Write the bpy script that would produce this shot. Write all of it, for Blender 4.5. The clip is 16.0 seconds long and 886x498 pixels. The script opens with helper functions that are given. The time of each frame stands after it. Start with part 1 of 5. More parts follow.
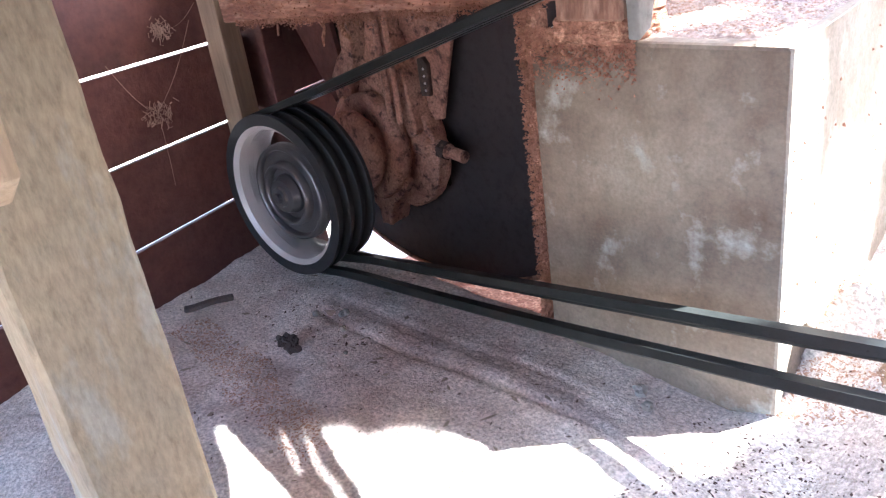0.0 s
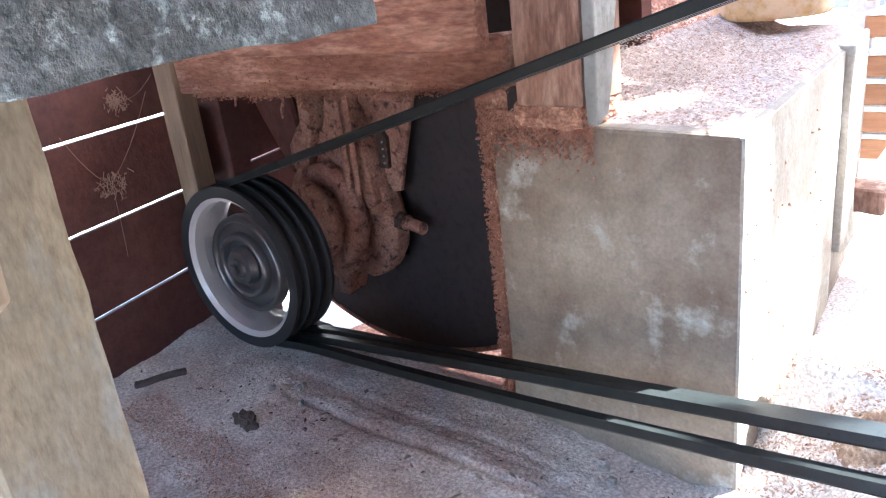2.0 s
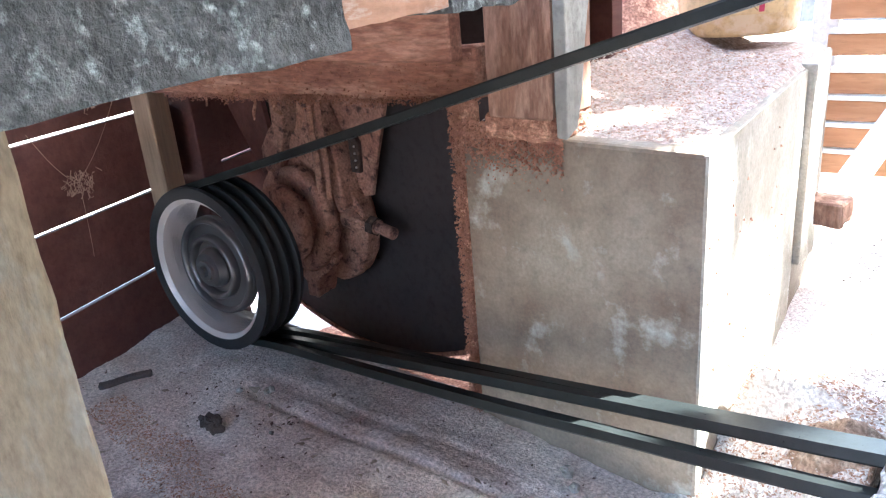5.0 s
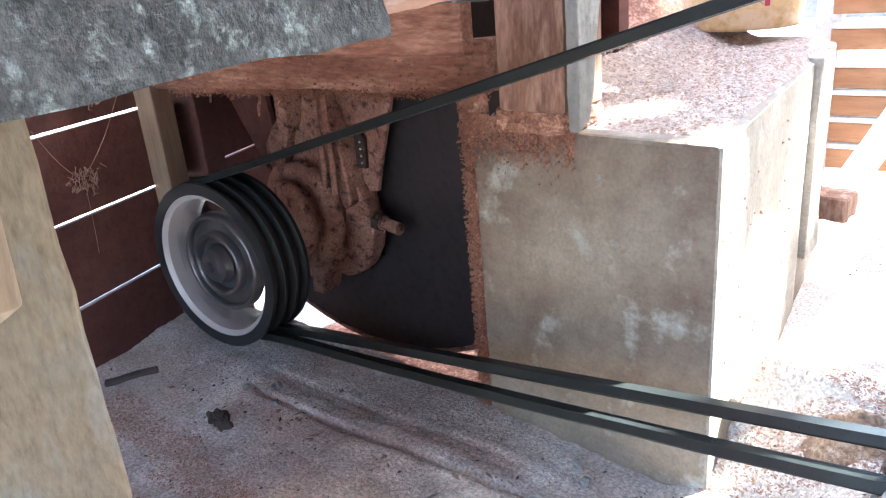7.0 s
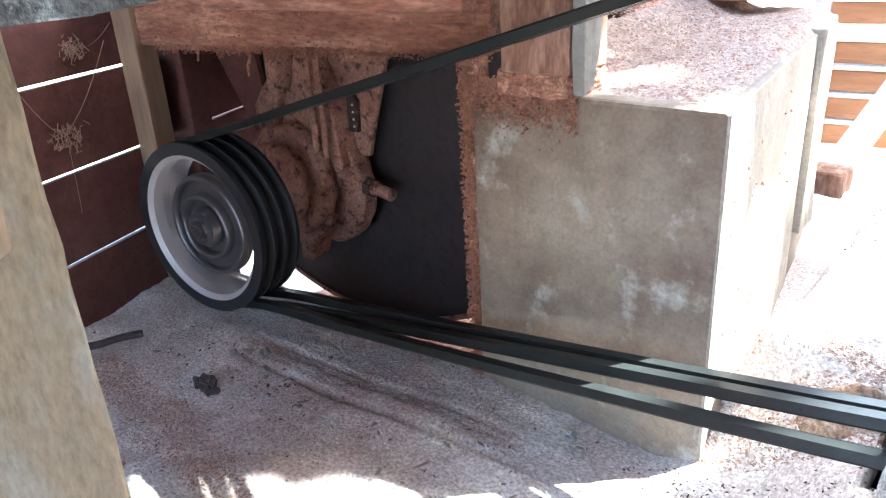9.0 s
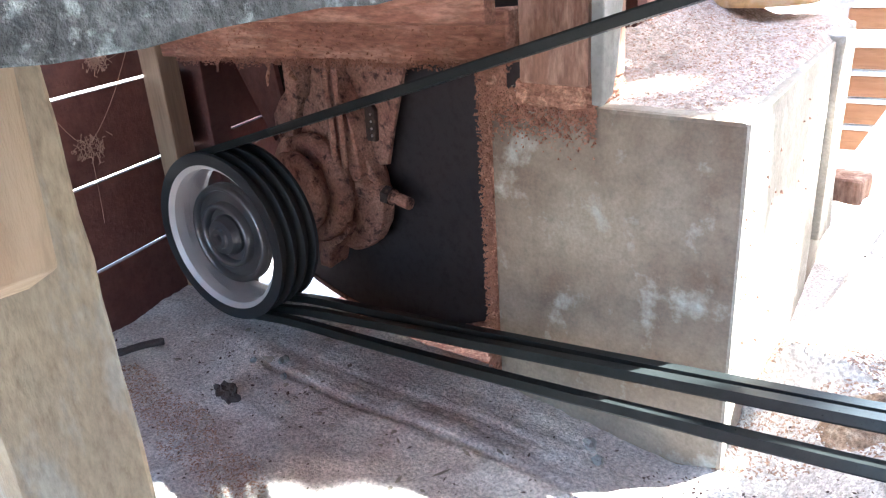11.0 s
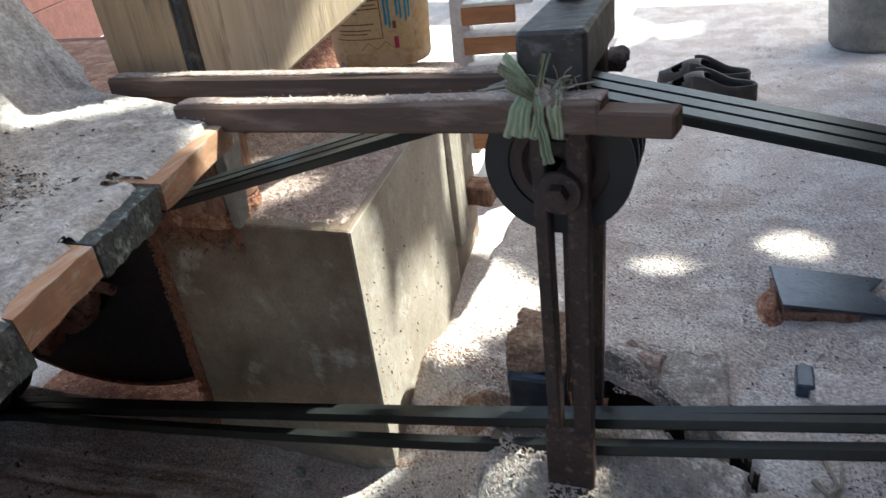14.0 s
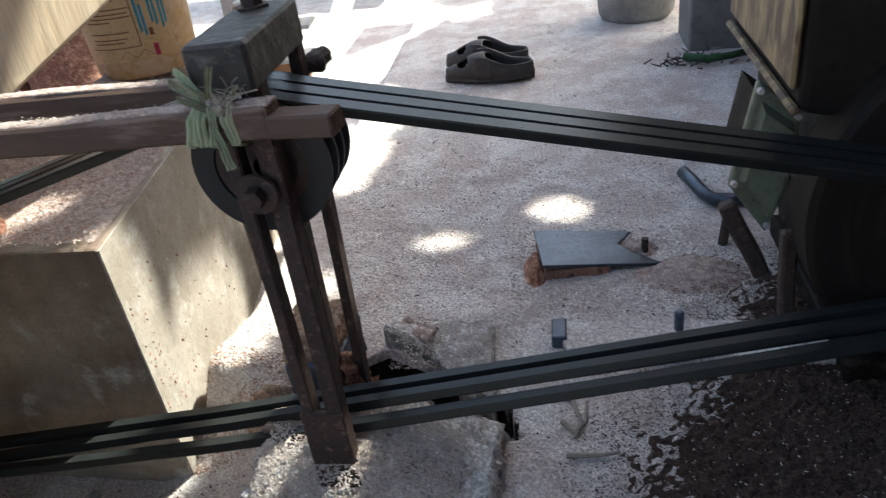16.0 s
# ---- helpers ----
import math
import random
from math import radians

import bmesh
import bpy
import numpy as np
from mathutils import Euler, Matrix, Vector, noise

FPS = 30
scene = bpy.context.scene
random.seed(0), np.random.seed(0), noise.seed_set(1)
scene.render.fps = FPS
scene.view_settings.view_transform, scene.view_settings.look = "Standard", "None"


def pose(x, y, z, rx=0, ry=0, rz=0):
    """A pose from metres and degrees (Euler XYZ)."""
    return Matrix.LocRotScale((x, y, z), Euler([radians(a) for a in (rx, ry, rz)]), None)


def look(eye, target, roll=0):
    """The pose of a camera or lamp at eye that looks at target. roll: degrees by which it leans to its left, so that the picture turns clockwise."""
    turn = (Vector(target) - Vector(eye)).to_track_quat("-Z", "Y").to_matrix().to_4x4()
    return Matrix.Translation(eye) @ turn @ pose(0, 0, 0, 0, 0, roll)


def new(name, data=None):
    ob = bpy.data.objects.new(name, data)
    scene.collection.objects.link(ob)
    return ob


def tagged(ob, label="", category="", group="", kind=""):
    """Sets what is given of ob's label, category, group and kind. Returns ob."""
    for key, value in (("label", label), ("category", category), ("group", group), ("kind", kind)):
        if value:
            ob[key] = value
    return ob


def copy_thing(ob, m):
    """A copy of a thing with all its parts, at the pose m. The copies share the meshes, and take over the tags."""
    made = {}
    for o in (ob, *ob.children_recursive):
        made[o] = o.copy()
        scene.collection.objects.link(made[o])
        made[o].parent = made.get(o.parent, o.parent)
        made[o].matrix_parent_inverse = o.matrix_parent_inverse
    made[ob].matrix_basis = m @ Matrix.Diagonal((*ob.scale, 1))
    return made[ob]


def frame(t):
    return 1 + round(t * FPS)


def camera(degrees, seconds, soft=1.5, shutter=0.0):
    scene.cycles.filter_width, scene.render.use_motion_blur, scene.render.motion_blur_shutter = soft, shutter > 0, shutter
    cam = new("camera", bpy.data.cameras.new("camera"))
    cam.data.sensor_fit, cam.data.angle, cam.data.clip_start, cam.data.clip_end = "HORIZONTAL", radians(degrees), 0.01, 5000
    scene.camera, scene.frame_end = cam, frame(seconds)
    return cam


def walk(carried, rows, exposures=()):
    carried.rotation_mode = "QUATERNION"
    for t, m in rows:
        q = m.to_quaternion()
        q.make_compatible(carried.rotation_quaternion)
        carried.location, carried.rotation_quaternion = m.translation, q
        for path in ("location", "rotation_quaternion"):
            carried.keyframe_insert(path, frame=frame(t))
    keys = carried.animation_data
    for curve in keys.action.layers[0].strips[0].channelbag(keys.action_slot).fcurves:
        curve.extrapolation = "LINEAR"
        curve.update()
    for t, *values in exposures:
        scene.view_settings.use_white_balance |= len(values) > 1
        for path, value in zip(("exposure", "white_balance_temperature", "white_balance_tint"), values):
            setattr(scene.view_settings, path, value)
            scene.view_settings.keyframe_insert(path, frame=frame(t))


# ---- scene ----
cam = camera(61.1, 16.0, soft=1.2, shutter=0.4)
PATH = [
    (0, (0.125, -0.01, 0.448), (-1.285, 1.149, -0.369), -8.5),
    (0.5, (0.106, -0.013, 0.446), (-1.305, 1.155, -0.355), -7.5),
    (1, (0.109, -0.011, 0.459), (-1.261, 1.246, -0.278), -7.1),
    (1.5, (0.112, -0.01, 0.474), (-1.224, 1.309, -0.214), -6.5),
    (2, (0.11, -0.018, 0.475), (-1.23, 1.292, -0.223), -6.9),
    (2.5, (0.107, -0.017, 0.471), (-1.223, 1.291, -0.251), -6.3),
    (3, (0.111, -0.02, 0.481), (-1.19, 1.306, -0.261), -5.6),
    (3.5, (0.111, -0.016, 0.488), (-1.185, 1.32, -0.245), -5.5),
    (4, (0.116, -0.018, 0.488), (-1.176, 1.329, -0.229), -5.3),
    (6.5, (0.105, -0.028, 0.484), (-1.167, 1.345, -0.22), -4.9),
    (7, (0.101, -0.033, 0.483), (-1.171, 1.337, -0.228), -5.1),
    (7.5, (0.099, -0.03, 0.477), (-1.149, 1.343, -0.269), -4.8),
    (8, (0.09, -0.025, 0.472), (-1.131, 1.355, -0.305), -3.8),
    (8.5, (0.08, -0.028, 0.469), (-1.139, 1.35, -0.315), -3.5),
    (11, (0.077, -0.039, 0.476), (-1.177, 1.317, -0.29), -4.1),
    (11.5, (0.064, -0.041, 0.467), (-1.189, 1.306, -0.317), -4.0),
    (12, (0.073, -0.048, 0.483), (-1.129, 1.331, -0.326), -3.8),
    (12.2, (0.099, -0.049, 0.5), (-1.014, 1.388, -0.336), -4.8),
    (12.3, (0.121, -0.053, 0.52), (-0.957, 1.411, -0.323), -5.0),
    (12.5, (0.154, -0.066, 0.583), (-0.848, 1.42, -0.306), -4.9),
    (12.8, (0.178, -0.059, 0.638), (-0.75, 1.483, -0.228), -5.8),
    (13, (0.197, -0.053, 0.662), (-0.677, 1.499, -0.246), -6.0),
    (13.2, (0.21, -0.053, 0.678), (-0.612, 1.528, -0.232), -6.8),
    (13.5, (0.235, -0.053, 0.702), (-0.531, 1.557, -0.205), -7.5),
    (14, (0.268, -0.067, 0.711), (-0.431, 1.549, -0.239), -7.5),
    (14.5, (0.304, -0.083, 0.711), (-0.32, 1.532, -0.291), -7.6),
    (15, (0.35, -0.087, 0.727), (-0.195, 1.564, -0.263), -8.6),
    (15.5, (0.385, -0.07, 0.732), (-0.051, 1.608, -0.265), -9.0),
    (16, (0.408, -0.068, 0.721), (0.069, 1.615, -0.305), -8.5),
]
EXPOSURE = [(0, 4.36, 5750, 9), (1.0, 4.38, 5650, 7), (2.0, 4.3, 5500, 4), (4.0, 4.25, 5550, 1), (8.5, 4.25, 5650, 1), (11.9, 4.35, 5550, 1), (12.3, 3.65, 5700, 0), (12.5, 2.95, 5900, -1), (13.0, 1.85, 6050, -2), (14.0, 1.7, 6150, -1), (16.0, 1.7, 6300, 1)]
walk(cam, [(t, look(eye, target, roll)) for t, eye, target, roll in PATH], EXPOSURE)


# ---- light ----
SUN_AZ, SUN_EL = math.atan2(0.75, 0.67), radians(52)
SUN = Vector((math.cos(SUN_AZ) * math.cos(SUN_EL), math.sin(SUN_AZ) * math.cos(SUN_EL), math.sin(SUN_EL)))
world = bpy.data.worlds.new("sky")
scene.world = world
world.use_nodes = True
sky = world.node_tree.nodes.new("ShaderNodeTexSky")
sky.sky_type, sky.sun_disc = "NISHITA", False
sky.dust_density, sky.ozone_density = 4.0, 0.4
sky.sun_elevation, sky.sun_rotation = SUN_EL, math.pi / 2 - SUN_AZ
world.node_tree.links.new(sky.outputs[0], world.node_tree.nodes["Background"].inputs[0])
world.node_tree.nodes["Background"].inputs[1].default_value = 0.15
sun = new("sun", bpy.data.lights.new("sun", "SUN"))
sun.data.energy, sun.data.angle, sun.data.color = 5.0, radians(0.9), (1.0, 0.955, 0.88)
sun.matrix_world = look((3, 4, 6), Vector((3, 4, 6)) - SUN)


# ---- materials ----
def mat(name, a, b, scale=20.0, rough=0.8, bump=0.3, metal=0.0, fleck=None, amount=0.35, fine=8.0, stretch=(1, 1, 1), vary=0.0, spec=0.3, grit=0.0):
    """Two blended tones at a coarse and a fine scale, optional flecks of a third colour, fine relief."""
    m = bpy.data.materials.new(name)
    m.use_nodes = True
    t = m.node_tree
    n, bsdf = t.nodes, t.nodes["Principled BSDF"]
    co = n.new("ShaderNodeTexCoord")
    mp = n.new("ShaderNodeMapping")
    mp.inputs["Scale"].default_value = stretch
    t.links.new(co.outputs["Object"], mp.inputs[0])

    def tex(s, detail):
        x = n.new("ShaderNodeTexNoise")
        x.inputs["Scale"].default_value, x.inputs["Detail"].default_value, x.inputs["Roughness"].default_value = s, detail, 0.65
        t.links.new(mp.outputs[0], x.inputs["Vector"])
        return x.outputs["Fac"]

    def ramp(x, lo, hi):
        r = n.new("ShaderNodeMapRange")
        r.inputs[1].default_value, r.inputs[2].default_value = lo, hi
        t.links.new(x, r.inputs[0])
        return r.outputs[0]

    def mix(f, p, q):
        x = n.new("ShaderNodeMix")
        x.data_type = "RGBA"
        t.links.new(f, x.inputs[0])
        for k, v in ((6, p), (7, q)):
            if isinstance(v, tuple):
                x.inputs[k].default_value = (*v, 1)
            else:
                t.links.new(v, x.inputs[k])
        return x.outputs[2]

    coarse, small = tex(scale, 4), tex(scale * fine, 5)
    col = mix(ramp(coarse, 0.35, 0.65), a, b)
    dark = tuple(v * 0.55 for v in a)
    col = mix(ramp(small, 0.5, 0.85), col, dark)
    if fleck:
        col = mix(ramp(tex(scale * 2.3, 7), 0.62 - amount * 0.5, 0.72 - amount * 0.4), col, fleck)
    if grit:
        hsv = n.new("ShaderNodeHueSaturation")
        x = ramp(tex(210, 6), 0.36, 0.64)
        x.node.inputs[3].default_value, x.node.inputs[4].default_value = 1 - grit, 1 + grit
        t.links.new(x, hsv.inputs["Value"])
        t.links.new(col, hsv.inputs["Color"])
        col = hsv.outputs[0]
    if vary:
        info = n.new("ShaderNodeObjectInfo")
        hsv = n.new("ShaderNodeHueSaturation")
        t.links.new(ramp(info.outputs["Random"], 0, 1), hsv.inputs["Value"])
        r = hsv.inputs["Value"].links[0].from_node
        r.inputs[3].default_value, r.inputs[4].default_value = 1 - vary, 1 + vary
        t.links.new(col, hsv.inputs["Color"])
        col = hsv.outputs[0]
    t.links.new(col, bsdf.inputs["Base Color"])
    bsdf.inputs["Metallic"].default_value = metal
    bsdf.inputs["Specular IOR Level"].default_value = spec
    rr = n.new("ShaderNodeMapRange")
    rr.inputs[3].default_value, rr.inputs[4].default_value = max(0.05, rough - 0.15), min(1, rough + 0.15)
    t.links.new(small, rr.inputs[0])
    t.links.new(rr.outputs[0], bsdf.inputs["Roughness"])
    bp = n.new("ShaderNodeBump")
    bp.inputs["Strength"].default_value, bp.inputs["Distance"].default_value = bump, 0.004
    t.links.new(small, bp.inputs["Height"])
    t.links.new(bp.outputs[0], bsdf.inputs["Normal"])
    return m


def grain(name, a, b, axis, scale=60.0, rough=0.75, bump=0.35, fleck=None, amount=0.2, vary=0.0):
    """Wood: tones drawn out along one axis."""
    st = [1.0, 1.0, 1.0]
    st[axis] = 0.07
    return mat(name, a, b, scale, rough, bump, 0.0, fleck, amount, 3.0, tuple(st), vary)


M = dict(
    earth=mat("dusty_earth", (0.60, 0.53, 0.49), (0.50, 0.42, 0.38), 4, 0.95, 1.0, fleck=(0.66, 0.61, 0.57), fine=60, spec=0.1, grit=0.36),
    oily=mat("oily_soil_with_shade", (0.085, 0.056, 0.043), (0.05, 0.033, 0.026), 22, 0.9, 1.0, fleck=(0.16, 0.11, 0.085), amount=0.1, fine=14, spec=0.1, grit=0.5),
    concrete=mat("cast_concrete", (0.27, 0.228, 0.178), (0.125, 0.085, 0.06), 5, 0.8, 0.35, fleck=(0.35, 0.345, 0.305), amount=0.13, fine=12, grit=0.12),
    # lighter copy of the concrete, for the block's sunlit side and end rib
    lit_concrete=mat("sunlit_concrete", (0.36, 0.32, 0.27), (0.27, 0.23, 0.185), 7, 0.85, 0.3, fleck=(0.42, 0.39, 0.35), amount=0.1, fine=10, grit=0.12),
    lump=mat("rough_concrete", (0.54, 0.50, 0.46), (0.27, 0.225, 0.195), 20, 0.9, 1.0, fleck=(0.70, 0.67, 0.64), amount=0.28, fine=12, grit=0.4),
    dust=mat("sawdust", (0.45, 0.35, 0.305), (0.34, 0.245, 0.205), 40, 0.95, 1.0, fleck=(0.54, 0.44, 0.39), fine=14, spec=0.05, grit=0.28),
    brown_dust=mat("brown_sawdust", (0.36, 0.25, 0.18), (0.23, 0.15, 0.105), 30, 0.95, 1.0, fleck=(0.45, 0.35, 0.27), amount=0.25, fine=14, spec=0.05, grit=0.4),
    pale_dust=mat("pale_sawdust", (0.46, 0.43, 0.405), (0.36, 0.325, 0.30), 14, 0.95, 0.8, fleck=(0.54, 0.51, 0.48), fine=40, spec=0.05, grit=0.3),
    red_dust=mat("red_sawdust", (0.40, 0.21, 0.145), (0.27, 0.125, 0.085), 30, 0.95, 1.0, fleck=(0.55, 0.32, 0.22), amount=0.25, fine=14, spec=0.05, grit=0.4),
    plank=grain("red_brown_plank", (0.128, 0.050, 0.041), (0.088, 0.035, 0.029), 1, 30, vary=0.12),
    stud=grain("sawn_timber", (0.30, 0.205, 0.13), (0.22, 0.145, 0.095), 2, 50),
    post=mat("weathered_post", (0.40, 0.32, 0.205), (0.31, 0.255, 0.175), 9, 0.85, 0.4, fleck=(0.36, 0.33, 0.26), amount=0.2, fine=14, stretch=(1, 1, 0.35), grit=0.15),
    brace=grain("fresh_timber", (0.55, 0.42, 0.26), (0.46, 0.33, 0.19), 2, 40),
    beam=mat("dusty_red_beam", (0.33, 0.16, 0.105), (0.22, 0.10, 0.068), 18, 0.9, 0.7, fleck=(0.42, 0.24, 0.17), amount=0.3, fine=9, stretch=(0.2, 1, 1), grit=0.28),
    block=mat("brown_timber", (0.25, 0.135, 0.088), (0.175, 0.09, 0.062), 18, 0.85, 0.5, fleck=(0.33, 0.2, 0.145), amount=0.3, fine=8, stretch=(1, 1, 0.25), grit=0.2),
    endgrain=grain("fresh_endgrain", (0.40, 0.225, 0.135), (0.27, 0.145, 0.085), 1, 60, fleck=(0.42, 0.33, 0.26), amount=0.2),
    mossy=mat("lichen_edge", (0.105, 0.11, 0.102), (0.045, 0.045, 0.041), 34, 0.95, 1.0, fleck=(0.26, 0.29, 0.27), amount=0.14, fine=6, grit=0.35),
    bar=grain("dark_wood_bar", (0.12, 0.075, 0.053), (0.08, 0.05, 0.036), 0, 30, fleck=(0.17, 0.115, 0.09)),
    rubber=mat("black_rubber", (0.012, 0.0135, 0.013), (0.018, 0.02, 0.0195), 30, 0.33, 0.02, spec=0.18),
    rimpaint=mat("grey_painted_iron", (0.028, 0.029, 0.031), (0.019, 0.019, 0.02), 30, 0.5, 0.15, 0.2, spec=0.3),
    bareiron=mat("worn_bright_iron", (0.55, 0.50, 0.48), (0.45, 0.40, 0.38), 20, 0.45, 0.1, 0.2),
    webiron=mat("web_iron", (0.19, 0.18, 0.18), (0.10, 0.095, 0.10), 20, 0.33, 0.15, 0.75),
    rust=mat("dusty_rusty_steel", (0.075, 0.05, 0.042), (0.045, 0.034, 0.03), 35, 0.7, 0.4, 0.3, fleck=(0.16, 0.105, 0.08), amount=0.12),
    steel=mat("blue_black_steel", (0.08, 0.10, 0.135), (0.05, 0.06, 0.08), 14, 0.33, 0.15, 0.6),
    machine=mat("dust_caked_casting", (0.38, 0.21, 0.155), (0.27, 0.13, 0.095), 25, 0.9, 0.9, fleck=(0.075, 0.04, 0.034), amount=0.2, fine=8, grit=0.25),
    black=mat("black_sheet_and_slot_shade", (0.03, 0.025, 0.027), (0.038, 0.03, 0.031), 8, 0.7, 0.1),
    green_leaf=mat("dry_green_leaf", (0.56, 0.61, 0.41), (0.45, 0.51, 0.32), 30, 0.6, 0.3, fleck=(0.64, 0.63, 0.46), amount=0.3, stretch=(1, 1, 0.2)),
    straw_leaf=mat("withered_leaf", (0.34, 0.33, 0.22), (0.24, 0.21, 0.13), 60, 0.7, 0.4, fleck=(0.42, 0.44, 0.29), amount=0.3, stretch=(1, 1, 0.2)),
    foam=mat("dark_foam_rubber", (0.045, 0.038, 0.034), (0.062, 0.052, 0.046), 30, 0.6, 0.15),
    bucket=mat("cream_plastic", (0.62, 0.42, 0.20), (0.54, 0.34, 0.15), 8, 0.5, 0.1, fleck=(0.66, 0.5, 0.32)),
    label=mat("cream_label", (0.66, 0.47, 0.25), (0.60, 0.42, 0.21), 10, 0.55, 0.05),
    print_brown=mat("brown_print", (0.20, 0.10, 0.05), (0.16, 0.08, 0.04), 10, 0.6, 0.0),
    print_blue=mat("blue_print", (0.05, 0.30, 0.42), (0.04, 0.24, 0.35), 10, 0.6, 0.0),
    print_red=mat("red_print", (0.5, 0.05, 0.10), (0.4, 0.04, 0.08), 10, 0.6, 0.0),
    pot=mat("grey_cement", (0.30, 0.29, 0.27), (0.20, 0.19, 0.17), 14, 0.9, 0.4),
    wallgrey=mat("grey_render", (0.19, 0.185, 0.18), (0.12, 0.115, 0.11), 6, 0.9, 0.3),
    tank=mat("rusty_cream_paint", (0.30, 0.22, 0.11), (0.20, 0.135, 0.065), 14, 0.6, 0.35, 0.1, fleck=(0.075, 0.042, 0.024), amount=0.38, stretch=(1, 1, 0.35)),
    # near-black that stands for shade on the tank sides and the mill casing
    tankdark=mat("shade_dark_steel", (0.014, 0.011, 0.009), (0.022, 0.017, 0.013), 14, 0.75, 0.3, 0.0, spec=0.08),
    olive=mat("olive_enamel", (0.155, 0.17, 0.125), (0.115, 0.125, 0.09), 20, 0.4, 0.15, 0.1, fleck=(0.07, 0.07, 0.055), amount=0.08),
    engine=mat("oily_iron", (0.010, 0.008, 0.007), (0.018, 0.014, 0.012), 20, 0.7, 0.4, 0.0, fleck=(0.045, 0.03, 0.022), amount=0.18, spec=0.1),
    darkwood=mat("tarred_timber", (0.05, 0.043, 0.038), (0.03, 0.027, 0.025), 18, 0.6, 0.4, fleck=(0.11, 0.1, 0.09), amount=0.15),
    roof=mat("unseen_roof_sheet", (0.20, 0.15, 0.12), (0.13, 0.10, 0.085), 5, 0.8, 0.3, 0.2),
    white=grain("whitewashed_board", (0.72, 0.70, 0.66), (0.60, 0.58, 0.54), 1, 40),
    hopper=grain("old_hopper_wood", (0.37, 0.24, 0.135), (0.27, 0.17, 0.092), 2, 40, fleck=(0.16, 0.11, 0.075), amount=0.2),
    sunlit_hopper=grain("sunlit_hopper_wood", (0.68, 0.55, 0.39), (0.55, 0.42, 0.28), 2, 40, fleck=(0.36, 0.25, 0.16), amount=0.06),
    bench=grain("orange_brown_wood", (0.42, 0.22, 0.115), (0.33, 0.16, 0.08), 0, 40),
    web=mat("dusty_cobweb", (0.34, 0.22, 0.16), (0.25, 0.15, 0.11), 60, 1.0, 0.2),
    stone=mat("dark_stone", (0.085, 0.065, 0.06), (0.05, 0.04, 0.037), 40, 0.9, 0.8),
    straw=mat("dry_straw", (0.34, 0.29, 0.235), (0.24, 0.20, 0.16), 40, 0.9, 0.3),
    greentwig=mat("green_twig", (0.03, 0.085, 0.035), (0.02, 0.045, 0.02), 40, 0.7, 0.3),
    chip=mat("wood_chip", (0.60, 0.53, 0.47), (0.46, 0.385, 0.33), 90, 0.95, 0.2),
    crust=mat("caked_red_dust", (0.40, 0.205, 0.14), (0.27, 0.12, 0.08), 60, 0.95, 0.3),
    redchip=mat("red_wood_chip", (0.44, 0.28, 0.20), (0.30, 0.17, 0.115), 90, 0.95, 0.2),
    darkchip=mat("dark_crumb", (0.12, 0.075, 0.06), (0.07, 0.045, 0.04), 90, 0.95, 0.2),
)


# ---- mesh helpers ----
def part(name, bm, material, parent=None, label="", smooth=False):
    me = bpy.data.meshes.new(name)
    if smooth:
        for f in bm.faces:
            f.smooth = True
    bm.normal_update()
    bm.to_mesh(me)
    bm.free()
    me.materials.append(M[material])
    ob = new(name, me)
    ob.parent = parent
    if label:
        ob["label"] = label
    return ob


def thing(name, label, category, at=(0, 0, 0), group="", kind=""):
    ob = new(name)
    ob.empty_display_size = 0.02
    ob.location = at
    return tagged(ob, label, category, group, kind)


def add_box(bm, lo, hi, bevel=0.0, m=None, seg=1):
    s = bmesh.ops.create_cube(bm, size=1.0)["verts"]
    c, d = (Vector(lo) + Vector(hi)) / 2, Vector(hi) - Vector(lo)
    for v in s:
        v.co = Vector((v.co.x * d.x, v.co.y * d.y, v.co.z * d.z)) + c
        if m is not None:
            v.co = m @ v.co
    if bevel:
        es = list({e for v in s for e in v.link_edges})
        bmesh.ops.bevel(bm, geom=es, offset=bevel, segments=seg, affect="EDGES", profile=0.6)
    return bm


def box(lo, hi, bevel=0.002, m=None, seg=1):
    return add_box(bmesh.new(), lo, hi, bevel, m, seg)


def beam_between(a, b, w, h, bevel=0.002, roll=0.0, segs=1, wob=0.0):
    """A bar from a to b, w wide sideways and h high."""
    a, b = Vector(a), Vector(b)
    L = (b - a).length
    q = (b - a).to_track_quat("X", "Z").to_matrix().to_4x4()
    bm = bmesh.new()
    add_box(bm, (0, -w / 2, -h / 2), (L, w / 2, h / 2), 0)
    if segs > 1:
        es = [e for e in bm.edges if abs(e.verts[0].co.x - e.verts[1].co.x) > L * 0.5]
        bmesh.ops.subdivide_edges(bm, edges=es, cuts=segs - 1, use_grid_fill=True)
    if bevel:
        bmesh.ops.bevel(bm, geom=[e for e in bm.edges if e.calc_face_angle(0) > 0.5], offset=bevel, segments=1, affect="EDGES", profile=0.5)
    if wob:
        for v in bm.verts:
            v.co += noise.noise_vector(v.co * 14 + a * 7) * wob
    bm.transform(Matrix.Translation(a) @ q @ pose(0, 0, 0, roll))
    return bm


